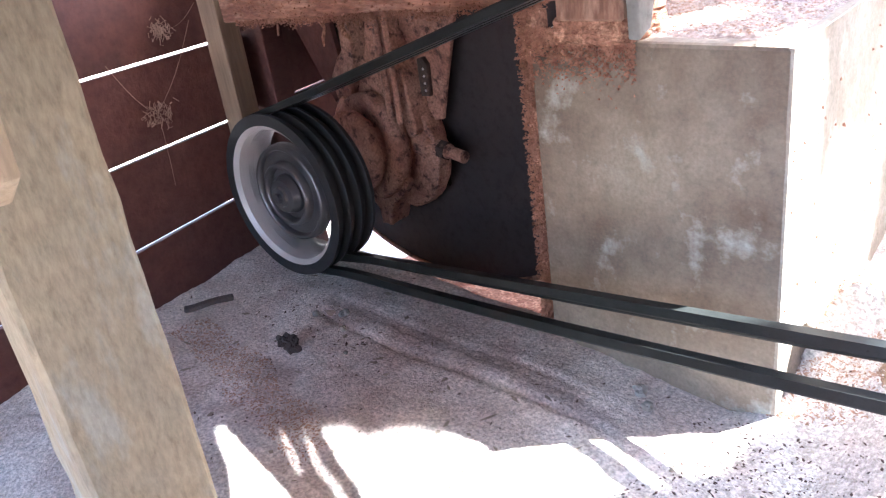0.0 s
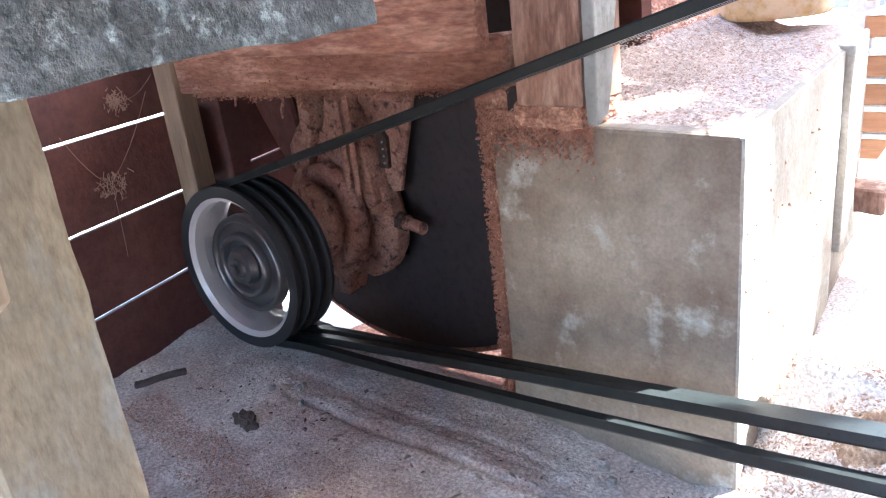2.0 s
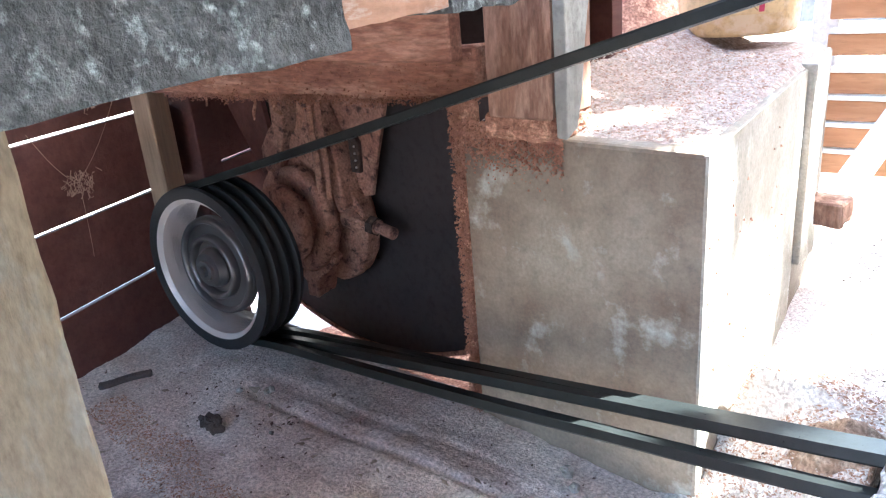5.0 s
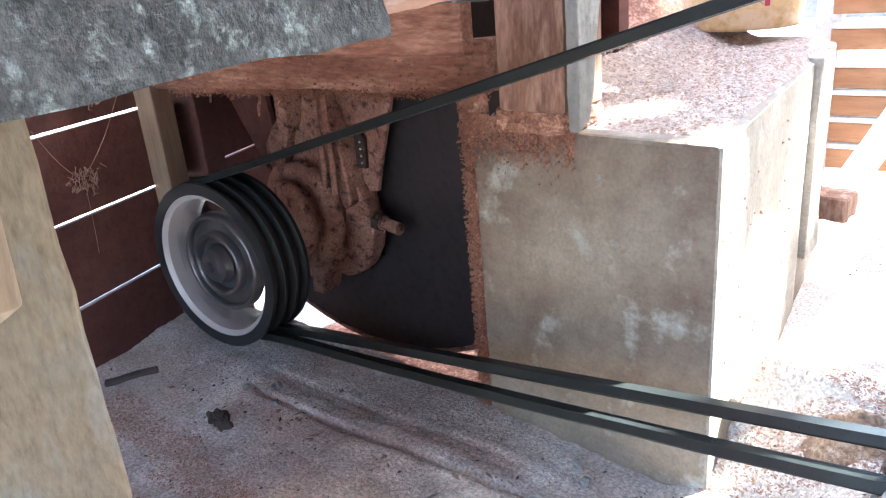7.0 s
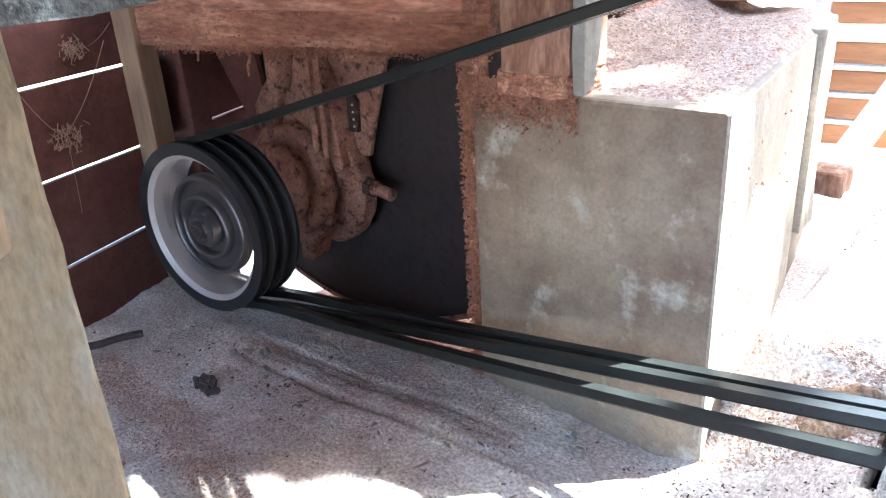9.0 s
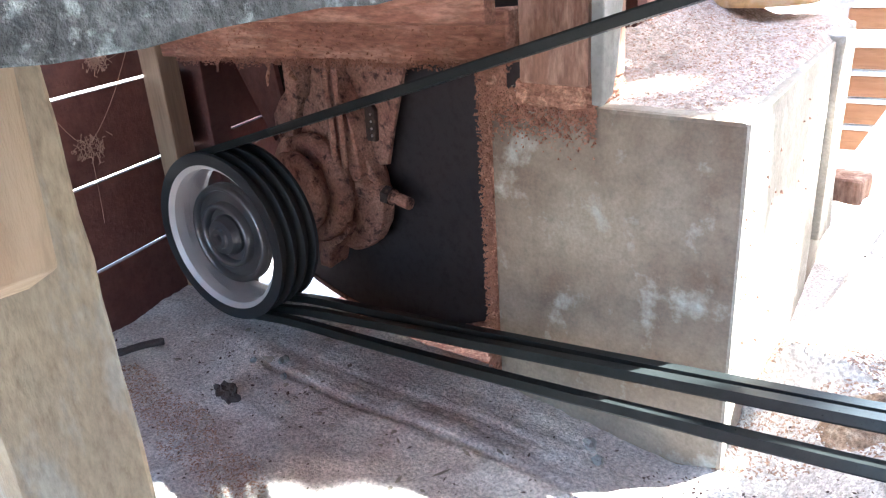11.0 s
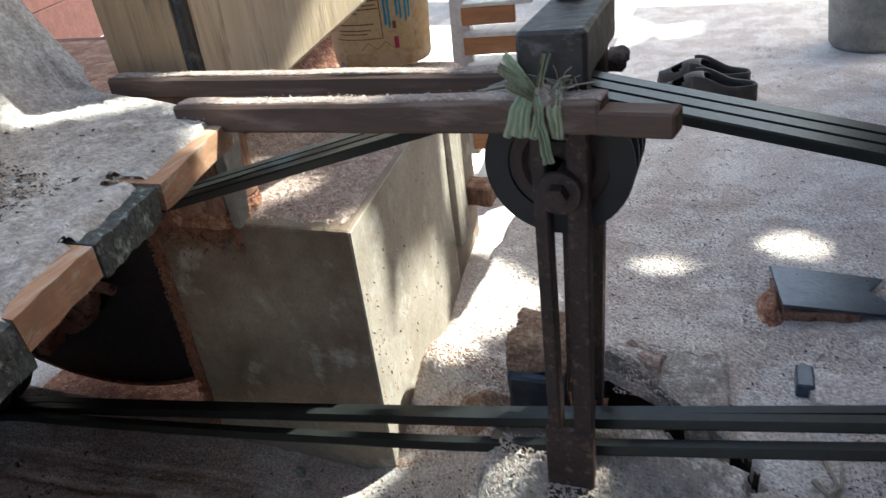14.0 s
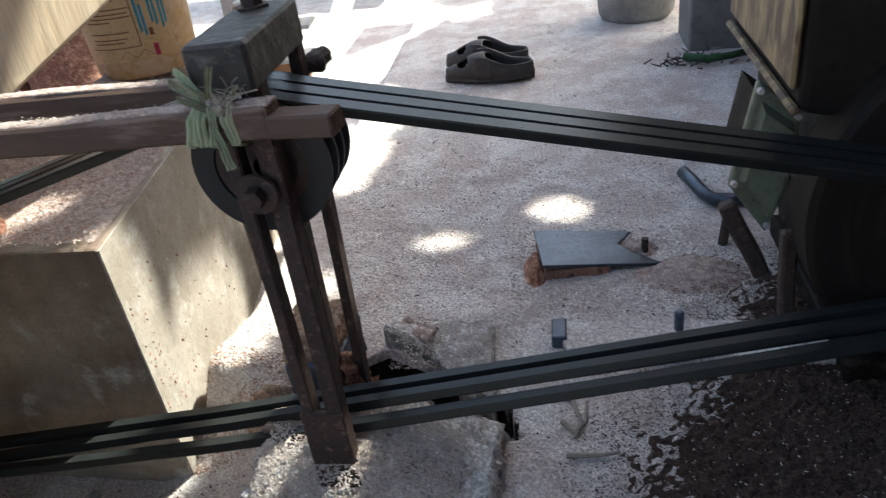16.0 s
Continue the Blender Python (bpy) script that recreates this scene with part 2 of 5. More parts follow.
def lathe(profile, n=48, axis="y"):
    """Spin (radius, along) pairs round an axis; closed when first equals last."""
    bm = bmesh.new()
    rings = []
    for r, h in profile:
        ring = []
        for i in range(n):
            t = 2 * math.pi * i / n
            x, z = r * math.cos(t), r * math.sin(t)
            ring.append(bm.verts.new((x, h, z) if axis == "y" else (x, z, h) if axis == "z" else (h, x, z)))
        rings.append(ring)
    for p, q in zip(rings, rings[1:]):
        for i in range(n):
            j = (i + 1) % n
            bm.faces.new((p[i], p[j], q[j], q[i]))
    bmesh.ops.remove_doubles(bm, verts=bm.verts, dist=1e-6)
    bmesh.ops.recalc_face_normals(bm, faces=bm.faces)
    return bm


def tube(points, r, n=8, taper=1.0, closed=False):
    """A round rod along points."""
    bm = bmesh.new()
    pts = [Vector(p) for p in points]
    rings = []
    for k, p in enumerate(pts):
        d = (pts[min(k + 1, len(pts) - 1)] - pts[max(k - 1, 0)]).normalized()
        u = d.cross(Vector((0.31, 0.2, 0.93))).normalized()
        w = d.cross(u)
        rr = r * (1 + (taper - 1) * k / max(1, len(pts) - 1))
        rings.append([bm.verts.new(p + (u * math.cos(2 * math.pi * i / n) + w * math.sin(2 * math.pi * i / n)) * rr) for i in range(n)])
    for p, q in zip(rings, rings[1:]):
        for i in range(n):
            bm.faces.new((p[i], p[(i + 1) % n], q[(i + 1) % n], q[i]))
    bm.faces.new(rings[0][::-1])
    bm.faces.new(rings[-1])
    return bm


def prism(poly, lo, hi, plane="xz", bevel=0.0):
    """A polygon pushed through from lo to hi along the axis left out of plane."""
    bm = bmesh.new()

    def at(p, h):
        return (p[0], h, p[1]) if plane == "xz" else (p[0], p[1], h) if plane == "xy" else (h, p[0], p[1])
    a = [bm.verts.new(at(p, lo)) for p in poly]
    b = [bm.verts.new(at(p, hi)) for p in poly]
    bm.faces.new(a)
    bm.faces.new(b[::-1])
    for i in range(len(poly)):
        j = (i + 1) % len(poly)
        bm.faces.new((a[j], a[i], b[i], b[j]))
    bmesh.ops.recalc_face_normals(bm, faces=bm.faces)
    if bevel:
        bmesh.ops.bevel(bm, geom=list(bm.edges), offset=bevel, segments=2, affect="EDGES", profile=0.5)
    return bm


def roughen(bm, amount, scale, cuts=0, seed=0.0):
    """Subdivide and push the surface about, for cast, chipped or heaped forms."""
    if cuts:
        bmesh.ops.subdivide_edges(bm, edges=bm.edges[:], cuts=cuts, use_grid_fill=True)
    bm.normal_update()
    o = Vector((seed, seed * 1.7, -seed))
    for v in bm.verts:
        n1 = noise.fractal(v.co * scale + o, 0.8, 2.0, 4)
        v.co += v.normal * n1 * amount
    return bm


def chips(name, spots, size, material, label, seed, parent=None, flat=0.35):
    """Loose crumbs: one small irregular tetrahedron or flake at each spot."""
    rng = random.Random(seed)
    vs, fs = [], []
    for p in spots:
        s = size * rng.uniform(0.35, 1.0) ** 1.3
        q = Euler((rng.uniform(-0.5, 0.5), rng.uniform(-0.5, 0.5), rng.uniform(0, 6.3))).to_matrix()
        L, W, H = s * rng.uniform(0.8, 1.9), s * rng.uniform(0.35, 0.8), s * flat
        b = len(vs)
        for c in ((-L, 0, 0), (0, -W, 0), (L, 0, 0), (0, W, 0), (0, 0, H * 2)):
            vs.append(tuple(Vector(p) + q @ Vector(c)))
        fs += [(b, b + 1, b + 4), (b + 1, b + 2, b + 4), (b + 2, b + 3, b + 4), (b + 3, b, b + 4)]
    me = bpy.data.meshes.new(name)
    me.from_pydata(vs, [], fs)
    me.materials.append(M[material])
    ob = new(name, me)
    if parent:
        ob.parent = parent
        return ob
    return tagged(ob, label, "sawdust", kind="stuff")


# ---- ground ----
def inside(x, y, poly):
    c = False
    for (x1, y1), (x2, y2) in zip(poly, poly[1:] + poly[:1]):
        if (y1 > y) != (y2 > y) and x < (x2 - x1) * (y - y1) / (y2 - y1) + x1:
            c = not c
    return c


def smooth01(t):
    t = min(1.0, max(0.0, t))
    return t * t * (3 - 2 * t)


BELT_PIT = [(0.0, 0.605), (0.15, 0.622), (0.33, 0.635), (0.31, 0.70), (0.19, 0.78), (0.12, 0.82), (0.09, 0.80), (0.09, 0.71), (0.0, 0.70)]


def ground_z(x, y):
    """Upper concrete floor at 0, worn trench under the belts, deeper pit below the mill."""
    edge = -0.20 + 0.10 * smooth01((0.80 - y) / 0.25) + 0.02 * noise.noise(Vector((y * 9, 3, 0)))
    k = smooth01((x - edge) / (0.06 if y > 0.75 else 0.16))
    low = -0.11 + 0.018 * noise.noise(Vector((x * 3, y * 3, 1)))
    low -= 0.16 * smooth01((y - 0.68) / 0.16) * smooth01((-0.45 - x) / 0.08)
    for y0, d in ((0.513, 0.008), (0.548, 0.004), (0.562, 0.005)):
        w = abs(y - y0 - 0.05 * max(0.0, x + 0.75) - 0.008 * noise.noise(Vector((x * 4, y0 * 30, 0))) - 0.003 * noise.noise(Vector((x * 30, y0 * 30, 0))))
        if w < 0.008 and -0.9 < x < -0.25:
            low -= d * (1 - w / 0.008) * smooth01((x + 0.9) / 0.1) * smooth01((-0.25 - x) / 0.15)
    z = low * (1 - k)
    if inside(x, y, BELT_PIT):
        z -= 0.26
    d = math.hypot(x + 0.13, (y - 0.76) * 0.8)
    z += 0.035 * smooth01((0.16 - d) / 0.16) * smooth01((x + 0.24) / 0.06)
    z += 0.004 * noise.fractal(Vector((x * 16, y * 16, 0)), 0.7, 2.0, 3) + 0.0016 * noise.noise(Vector((x * 70, y * 70, 2)))
    return z


def axis_steps(lo, hi, step, far):
    out, s, v = [], step, lo
    while v > -far:
        s *= 1.5
        v -= s
        out.append(v)
    out = out[::-1]
    out += list(np.arange(lo, hi, step))
    s, v = step, hi
    while v < far:
        out.append(v)
        s *= 1.5
        v += s
    return out


def build_ground():
    xs, ys = axis_steps(-1.4, 1.1, 0.009, 60), axis_steps(0.0, 1.4, 0.005, 60)
    vs = [(x, y, ground_z(x, y)) for y in ys for x in xs]
    n = len(xs)
    fs = [(j * n + i, j * n + i + 1, (j + 1) * n + i + 1, (j + 1) * n + i) for j in range(len(ys) - 1) for i in range(n - 1)]
    me = bpy.data.meshes.new("ground")
    me.from_pydata(vs, [], fs)
    me.materials.append(M["earth"])
    me.shade_smooth()
    return tagged(new("ground", me), "trodden earth and concrete floor covered with pinkish sawdust", "ground", kind="structure")


build_ground()


# ---- unseen roof added to shape the sun, openings cut to fit its patches ----
RZ = 2.3
SHIFT = Vector((SUN.x / SUN.z * RZ, SUN.y / SUN.z * RZ))
OPENINGS = [
    # over the trench, the belts and the table's rear corner
    [(-0.75, 0.20), (-0.75, 0.25), (-0.71, 0.285), (-0.63, 0.31), (-0.60, 0.341), (-0.523, 0.392), (-0.423, 0.45), (-0.345, 0.53), (-0.235, 0.66), (-0.14, 0.765), (-0.10, 0.77), (-0.107, 0.754), (-0.115, 0.683), (-0.145, 0.615), (-0.18, 0.547), (-0.211, 0.486), (-0.25, 0.40), (-0.28, 0.20), (-0.44, 0.18), (-0.50, 0.25), (-0.58, 0.272), (-0.64, 0.245), (-0.69, 0.205)],
    # over the floor beside the concrete block
    [(-0.33, 0.50), (-0.22, 0.60), (-0.13, 0.66), (-0.10, 0.75), (-0.09, 0.83), (-0.04, 0.91), (0.013, 0.99), (-0.03, 1.056), (-0.11, 1.12), (-0.22, 1.11), (-0.27, 0.95), (-0.255, 0.80), (-0.24, 0.70), (-0.34, 0.56)],
    [(-0.40, 1.02), (-0.31, 1.05), (-0.24, 1.22), (-0.33, 1.2)],
    [(-0.11, 0.50), (-0.075, 0.48), (0.02, 0.545), (0.01, 0.62), (-0.06, 0.57)],
    [(-0.85, 1.22), (-0.64, 1.22), (-0.6, 1.4), (-0.8, 1.42)],
    [(-0.60, 0.51), (-0.48, 0.51), (-0.44, 0.62), (-0.56, 0.66)],
    [(-1.44, 0.95), (-1.27, 0.98), (-1.25, 1.2), (-1.3, 1.3), (-1.44, 1.3)],
    # over the farther floor
    [(-0.26, 1.40), (-0.14, 1.36), (-0.05, 1.38), (-0.012, 1.544), (-0.044, 1.8), (-0.094, 2.08), (-0.25, 2.15), (-0.42, 1.95)],
    [(-0.45, 2.79), (-0.14, 3.13), (-0.013, 2.9), (-0.039, 2.745), (-0.169, 2.5), (-0.256, 2.337), (-0.5, 2.3)],
    [(-0.05, 2.93), (0.12, 3.0), (0.148, 2.83), (0.03, 2.72)],
    [(0.0, 0.40), (0.026, 0.40), (0.045, 0.53), (0.02, 0.53)],
    [(0.07, 0.38), (0.096, 0.38), (0.13, 0.50), (0.104, 0.50)],
    [(0.325, 1.25), (0.387, 1.306), (0.442, 1.263), (0.45, 1.206), (0.343, 1.206)],
    [(0.09, 1.165), (0.179, 1.195), (0.238, 1.145), (0.164, 1.12)],
    [(0.47, 1.15), (0.58, 1.165), (0.59, 1.12), (0.48, 1.115)],
    [(-1.6, 2.2), (-0.9, 2.25), (-0.8, 2.5), (-0.95, 2.9), (-1.6, 2.9)],
]


def build_roof():
    xs = [-0.25] + list(np.arange(-0.23, 1.8, 0.022)) + [2.1]
    ys = [1.2] + list(np.arange(1.25, 4.6, 0.022)) + [4.62]
    n = len(xs)
    vs = [(x, y, RZ + h) for h in (0, 0.012) for y in ys for x in xs]
    fs, off = [], n * len(ys)
    for j in range(len(ys) - 1):
        for i in range(n - 1):
            cx, cy = (xs[i] + xs[i + 1]) / 2, (ys[j] + ys[j + 1]) / 2
            if n - 2 > i > 0 and len(ys) - 2 > j > 0:
                w = noise.noise_vector(Vector((cx * 12, cy * 12, 0))) * 0.02
                gx, gy = cx - SHIFT.x + w.x, cy - SHIFT.y + w.y
                if any(inside(gx, gy, p) for p in OPENINGS):
                    continue
            a = j * n + i
            fs += [(a, a + n, a + n + 1, a + 1), (off + a, off + a + 1, off + a + n + 1, off + a + n)]
    me = bpy.data.meshes.new("ceiling")
    me.from_pydata(vs, [], fs)
    me.materials.append(M["roof"])
    # two more unseen sheets, added only to darken the engine and the heap
    lean = part("lean_to_roof", box((0.50, -1.14, RZ - 0.4), (1.5, 1.2, RZ - 0.37), 0.0), "roof")
    west = part("table_roof", box((-1.3, 0.05, 1.35), (-0.42, 1.19, 1.362), 0.0), "roof")
    tagged(west, "unseen low sheet added to shade the heaped end of the table", "roof", kind="structure")
    tagged(lean, "unseen roof sheet added to shade the engine", "roof", kind="structure")
    tagged(new("ceiling", me), "unseen roof sheet added to cut the sun into patches", "roof", kind="structure")


build_roof()


# ---- plank wall beside the mill ----
WALL_A, WALL_B = Vector((-0.985, 0.0, 0)), Vector((-1.60, 1.72, 0))
WDIR = (WALL_B - WALL_A).normalized()
WROT = math.degrees(math.atan2(WDIR.y, WDIR.x))


def build_plank_wall():
    wall = thing("wall_west", "red-brown horizontal plank wall with bright gaps", "wall", kind="structure")
    wall.matrix_world = pose(WALL_A.x, WALL_A.y, 0, 0, 0, WROT)
    z, k = -0.28, 0
    base = -0.145
    while z < 0.6:
        h = 0.1395
        bm = box((-1.4, 0.0, 0), (0.86 if k < 2 else 3.2, 0.011, h), 0.0012)
        ob = part("plank", bm, "plank", wall)
        ob.matrix_basis = pose(0, 0, z, 0, 0, 0.0)
        gap = 0.005 if k in (1, 2, 3) else 0.002
        z = base + 0.0 if k == 0 else z + h + gap
        k += 1
    return wall


build_plank_wall()


def wall_point(y, z, out=0.0):
    """A point on the inner side of the plank wall."""
    s = (y - WALL_A.y) / WDIR.y
    p = WALL_A + WDIR * s
    return Vector((p.x + WDIR.y * out, p.y - WDIR.x * out, z))


def other_walls():
    # the east and south walls are added to keep light off the engine side
    bm = box((1.36, -1.14, -0.02), (1.5, 2.215, 2.28), 0.0)
    tagged(part("wall_east", bm, "plank"), "dark wall added behind the engine to block light", "wall", kind="structure")
    bm = box((0.55, -1.14, -0.2), (1.355, -1.0, 1.9), 0.0)
    tagged(part("wall_south", bm, "plank"), "unseen dark wall added to cut the light from the south", "wall", kind="structure")
    # dark backing added so no bright ground shows past the mill
    bm = box((-1.9, 1.03, 0.02), (-0.482, 1.06, 0.46), 0.0)
    tagged(part("wall_mill", bm, "plank"), "dark backing added behind the mill to hide the bright outdoors", "wall", kind="structure")
    bm = box((0.765, 2.15, -0.02), (1.75, 2.36, 1.3), 0.006)
    tagged(part("wall_north", bm, "wallgrey"), "grey rendered wall stub", "wall", kind="structure")
    bm = box((-2.2, 5.0, -0.02), (0.6, 5.14, 1.0), 0.0)
    tagged(part("wall_back", bm, "wallgrey"), "low rendered wall at the far side", "wall", kind="structure")


other_walls()


# ---- concrete block ----
def concrete_block():
    t = thing("concrete_block", "cast concrete block with stained smooth faces, sawdust on top", "concrete block", (-0.32, 0.66, -0.13))
    inv = Matrix.Translation((0.32, -0.66, 0.13))
    bm = prism([(-0.478, 0.66), (-0.17, 0.66), (-0.25, 1.225), (-0.278, 1.43), (-0.478, 1.43)], -0.30, 0.298, "xy")
    bmesh.ops.bevel(bm, geom=list(bm.edges), offset=0.005, segments=2, affect="EDGES", profile=0.5)
    bm.transform(inv)
    part("body", bm, "concrete", t)
    bm = prism([(-0.262, 1.19), (-0.232, 1.19), (-0.236, 1.262), (-0.262, 1.262)], -0.02, 0.305, "xy", 0.003)
    roughen(bm, 0.004, 30, 3)
    bm.transform(inv)
    part("end_rib", bm, "lit_concrete", t, "rough broken concrete rib")
    # thin skin added so the sunlit side can be paler than the front
    bm = prism([(-0.1745, 0.661), (-0.169, 0.661), (-0.2433, 1.186), (-0.249, 1.186)], -0.29, 0.296, "xy")
    bmesh.ops.subdivide_edges(bm, edges=[e for e in bm.edges if e.calc_length() > 0.1], cuts=30, use_grid_fill=True)
    roughen(bm, 0.0006, 14)
    bm.transform(inv)
    part("side_plaster", bm, "lit_concrete", t, "thin added skin, paler for the block's sunlit side")
    # dust lying on the top, banked against the timber
    bm = bmesh.new()
    bmesh.ops.create_grid(bm, x_segments=44, y_segments=70, size=0.5)
    for v in bm.verts:
        u, w = v.co.x + 0.5, v.co.y + 0.5
        y = 0.663 + w * 0.76
        x = -0.476 + u * ((-0.173 - 0.106 * w) + 0.476)
        edge = min(u, 1 - u, w, 1 - w) * 12
        bank = 0.045 * smooth01((0.45 - u) / 0.5) * smooth01(w / 0.25) + 0.012 * smooth01((w - 0.3) / 0.5)
        z = 0.296 + smooth01(edge) * (0.007 + bank + 0.004 * noise.fractal(Vector((x * 60, y * 60, 0)), 0.7, 2, 3))
        v.co = (x, y, z)
    bm.transform(inv)
    part("dust_layer", bm, "dust", t, "pinkish sawdust layer", smooth=True)
    bm = box((-0.494, 0.664, -0.12), (-0.4785, 0.70, 0.325), 0.003)
    bmesh.ops.subdivide_edges(bm, edges=[e for e in bm.edges if e.calc_length() > 0.03], cuts=18, use_grid_fill=True)
    roughen(bm, 0.006, 45)
    bm.transform(inv)
    part("dust_bank", bm, "red_dust", t, "reddish dust caked down the edge")
    return t


concrete_block()


# ---- work table ----
def table_edge(y):
    """Where the board ends lie, along the table's open side."""
    return -0.114 - (y - 0.097) * (0.102 / 0.616 if y < 0.196 else 0.235)


def heap_z(x, y):
    """Sawdust heaped steeply at the table's inner end."""
    return 0.34 * smooth01((-0.43 - x) / 0.30) * smooth01((y - 0.25) / 0.3)


def work_table():
    t = thing("work_table", "plank work table with weathered board edges under sawdust", "table", (-0.4, 0.25, 0.45))
    inv = Matrix.Translation((0.4, -0.25, -0.45))
    boards = [(-0.42, 0.186, -0.022, -0.122, 0.4572, "mossy", "board with lichen-grey weathered edge"), (0.1885, 0.276, -0.126, -0.146, 0.466, "endgrain", "board with fresh orange sawn end"),
              (0.2785, 0.372, -0.146, -0.168, 0.463, "mossy", "board with lichen-grey weathered edge"), (0.3785, 0.531, -0.168, -0.205, 0.467, "endgrain", "board with fresh orange sawn end")]
    for y0, y1, xa, xb, z0, m, lab in boards:
        bm = prism([(-1.0, y0), (xa, y0), (xb, y1), (-1.0, y1)], z0, 0.491, "xy")
        bmesh.ops.subdivide_edges(bm, edges=[e for e in bm.edges if e.calc_length() > 0.03], cuts=26 if m == "mossy" else 8, use_grid_fill=True)
        for v in bm.verts:
            v.co += noise.noise_vector(v.co * 35) * (0.0024 if m == "mossy" else 0.0018) + noise.noise_vector(v.co * 95) * (0.0016 if m == "mossy" else 0.0008)
        bm.transform(inv)
        part("board", bm, m, t, lab)
    # dust over the boards
    bm = bmesh.new()
    bmesh.ops.create_grid(bm, x_segments=120, y_segments=120, size=0.5)
    for v in bm.verts:
        u, w = v.co.x + 0.5, v.co.y + 0.5
        y = -0.415 + w * 1.055
        e = table_edge(y) - 0.003
        if y > 0.531:
            e -= 0.24 * smooth01((y - 0.53) / 0.11)
        x = -1.0 + u * (e + 1.0)
        edge = smooth01(min((1 - u) * 90, (1 - w) * 30))
        z = 0.488 + edge * (0.008 + 0.004 * noise.fractal(Vector((x * 40, y * 40, 0)), 0.7, 2, 3))
        z += heap_z(x, y)
        v.co = (x, y, z)
    gone = [f for f in bm.faces if (0.3705 < f.calc_center_median().y < 0.3815 and f.calc_center_median().x > -0.222) or (0.273 < f.calc_center_median().y < 0.281 and f.calc_center_median().x > -0.172)]
    bmesh.ops.delete(bm, geom=gone, context="FACES")
    bm.transform(inv)
    part("dust_layer", bm, "pale_dust", t, "grey-pink sawdust layer", smooth=True)
    # boards over the mill, under the heap, added to keep the sky off it
    for x0, x1 in ((-1.38, -1.19), (-1.187, -1.0), (-0.997, -0.81), (-0.807, -0.62), (-0.617, -0.435)):
        bm = box((x0, 0.662, 0.44), (x1, 1.029, 0.462), 0.002)
        bm.transform(inv)
        part("deck_board", bm, "block", t, "deck board added over the mill to shade it")
    # legs and rails
    for lo, hi, m, nm, lab in (((-0.49, 0.055, -0.30), (-0.40, 0.142, 0.450), "post", "leg", "thick weathered square leg"),):
        bm = box(lo, hi, 0.004)
        bmesh.ops.subdivide_edges(bm, edges=[e for e in bm.edges if e.calc_length() > 0.3], cuts=24, use_grid_fill=True)
        for v in bm.verts:
            v.co += noise.noise_vector(v.co * 25) * 0.0025
        bm.transform(inv)
        part(nm, bm, m, t, lab)
    bm = beam_between((-1.25, 0.645, 0.345), (-0.425, 0.645, 0.372), 0.03, 0.06, 0.003, 0, 14, 0.004)
    bm.transform(inv)
    part("apron", bm, "beam", t, "apron board caked with reddish dust")
    bm = beam_between((-1.25, 0.60, 0.425), (-0.425, 0.60, 0.425), 0.025, 0.075, 0.003, 0, 10, 0.003)
    bm.transform(inv)
    part("rail", bm, "beam", t)
    return t


work_table()


def timber_post():
    t = thing("timber_post", "brown timber post standing on the concrete block", "post", (-0.375, 0.68, 0.31))
    inv = Matrix.Translation((0.375, -0.68, -0.31))
    bm = box((-0.418, 0.638, 0.322), (-0.332, 0.72, 0.484), 0.003)
    bm.transform(inv)
    part("shaft", bm, "block", t)
    bm = box((-0.43, 0.644, 0.296), (-0.331, 0.72, 0.325), 0.004)
    bmesh.ops.subdivide_edges(bm, edges=[e for e in bm.edges if e.calc_length() > 0.02], cuts=8, use_grid_fill=True)
    roughen(bm, 0.004, 70)
    bm.transform(inv)
    part("dust_pad", bm, "red_dust", t, "reddish dust packed under the post")
    # the post's side face as its own piece, pale because light falls on it
    bm = prism([(0.64, 0.303), (0.662, 0.312), (0.695, 0.47), (0.64, 0.484)], -0.3285, -0.314, "yz", 0.002)
    roughen(bm, 0.002, 40, 3)
    bm.transform(inv)
    part("cheek_board", bm, "pot", t, "thin added face, pale for the post's lit side")


timber_post()


def brace_board():
    bm = prism([(-0.235, 0.450), (-0.176, 0.450), (-0.187, 0.378), (-0.222, 0.361), (-0.24, 0.37)], 0.028, 0.049, "xz", 0.002)
    tagged(part("brace_board", bm, "brace"), "pale fresh-sawn cleat board under the table edge", "brace")


brace_board()


def wall_stud():
    a, b = wall_point(0.628, -0.25, 0.02), wall_point(0.628, 0.34, 0.02)
    bm = box((-0.026, -0.02, 0), (0.026, 0.02, 0.7), 0.002)
    bm.transform(pose(a.x, a.y, -0.28, 0, 0, WROT))
    tagged(part("wall_stud", bm, "stud"), "pale sawn stud nailed to the plank wall", "stud")
    a = wall_point(0.72, 0, 0.02)
    bm = box((-0.03, -0.03, 0), (0.03, 0.03, 0.7), 0.002)
    bm.transform(pose(a.x, a.y, -0.28, 0, 0, WROT))
    tagged(part("wall_stud", bm, "plank"), "dark brown stud behind the pale one", "stud")


wall_stud()


# ---- belt drive ----
SKEW = 7.0                    # the large pulley sits askew on its shaft
BIG, IDLER, ENG = (-0.945, 0.058, 0.135), (0.125, 0.447, 0.064), (0.86, 0.30, 0.055)
BELT_Y = (0.556, 0.580, 0.604)


def groove_profile(r, y0, y1, ribs, hole):
    """Rim section with V grooves, from the inner radius out and back."""
    p = [(hole, y0), (r, y0)]
    w = (y1 - y0) / len(ribs)
    for c in ribs:
        p += [(r, c - 0.0095), (r - 0.012, c - 0.005), (r - 0.012, c + 0.005), (r, c + 0.0095)]
    return p + [(r, y1), (hole, y1), (hole, y0)]


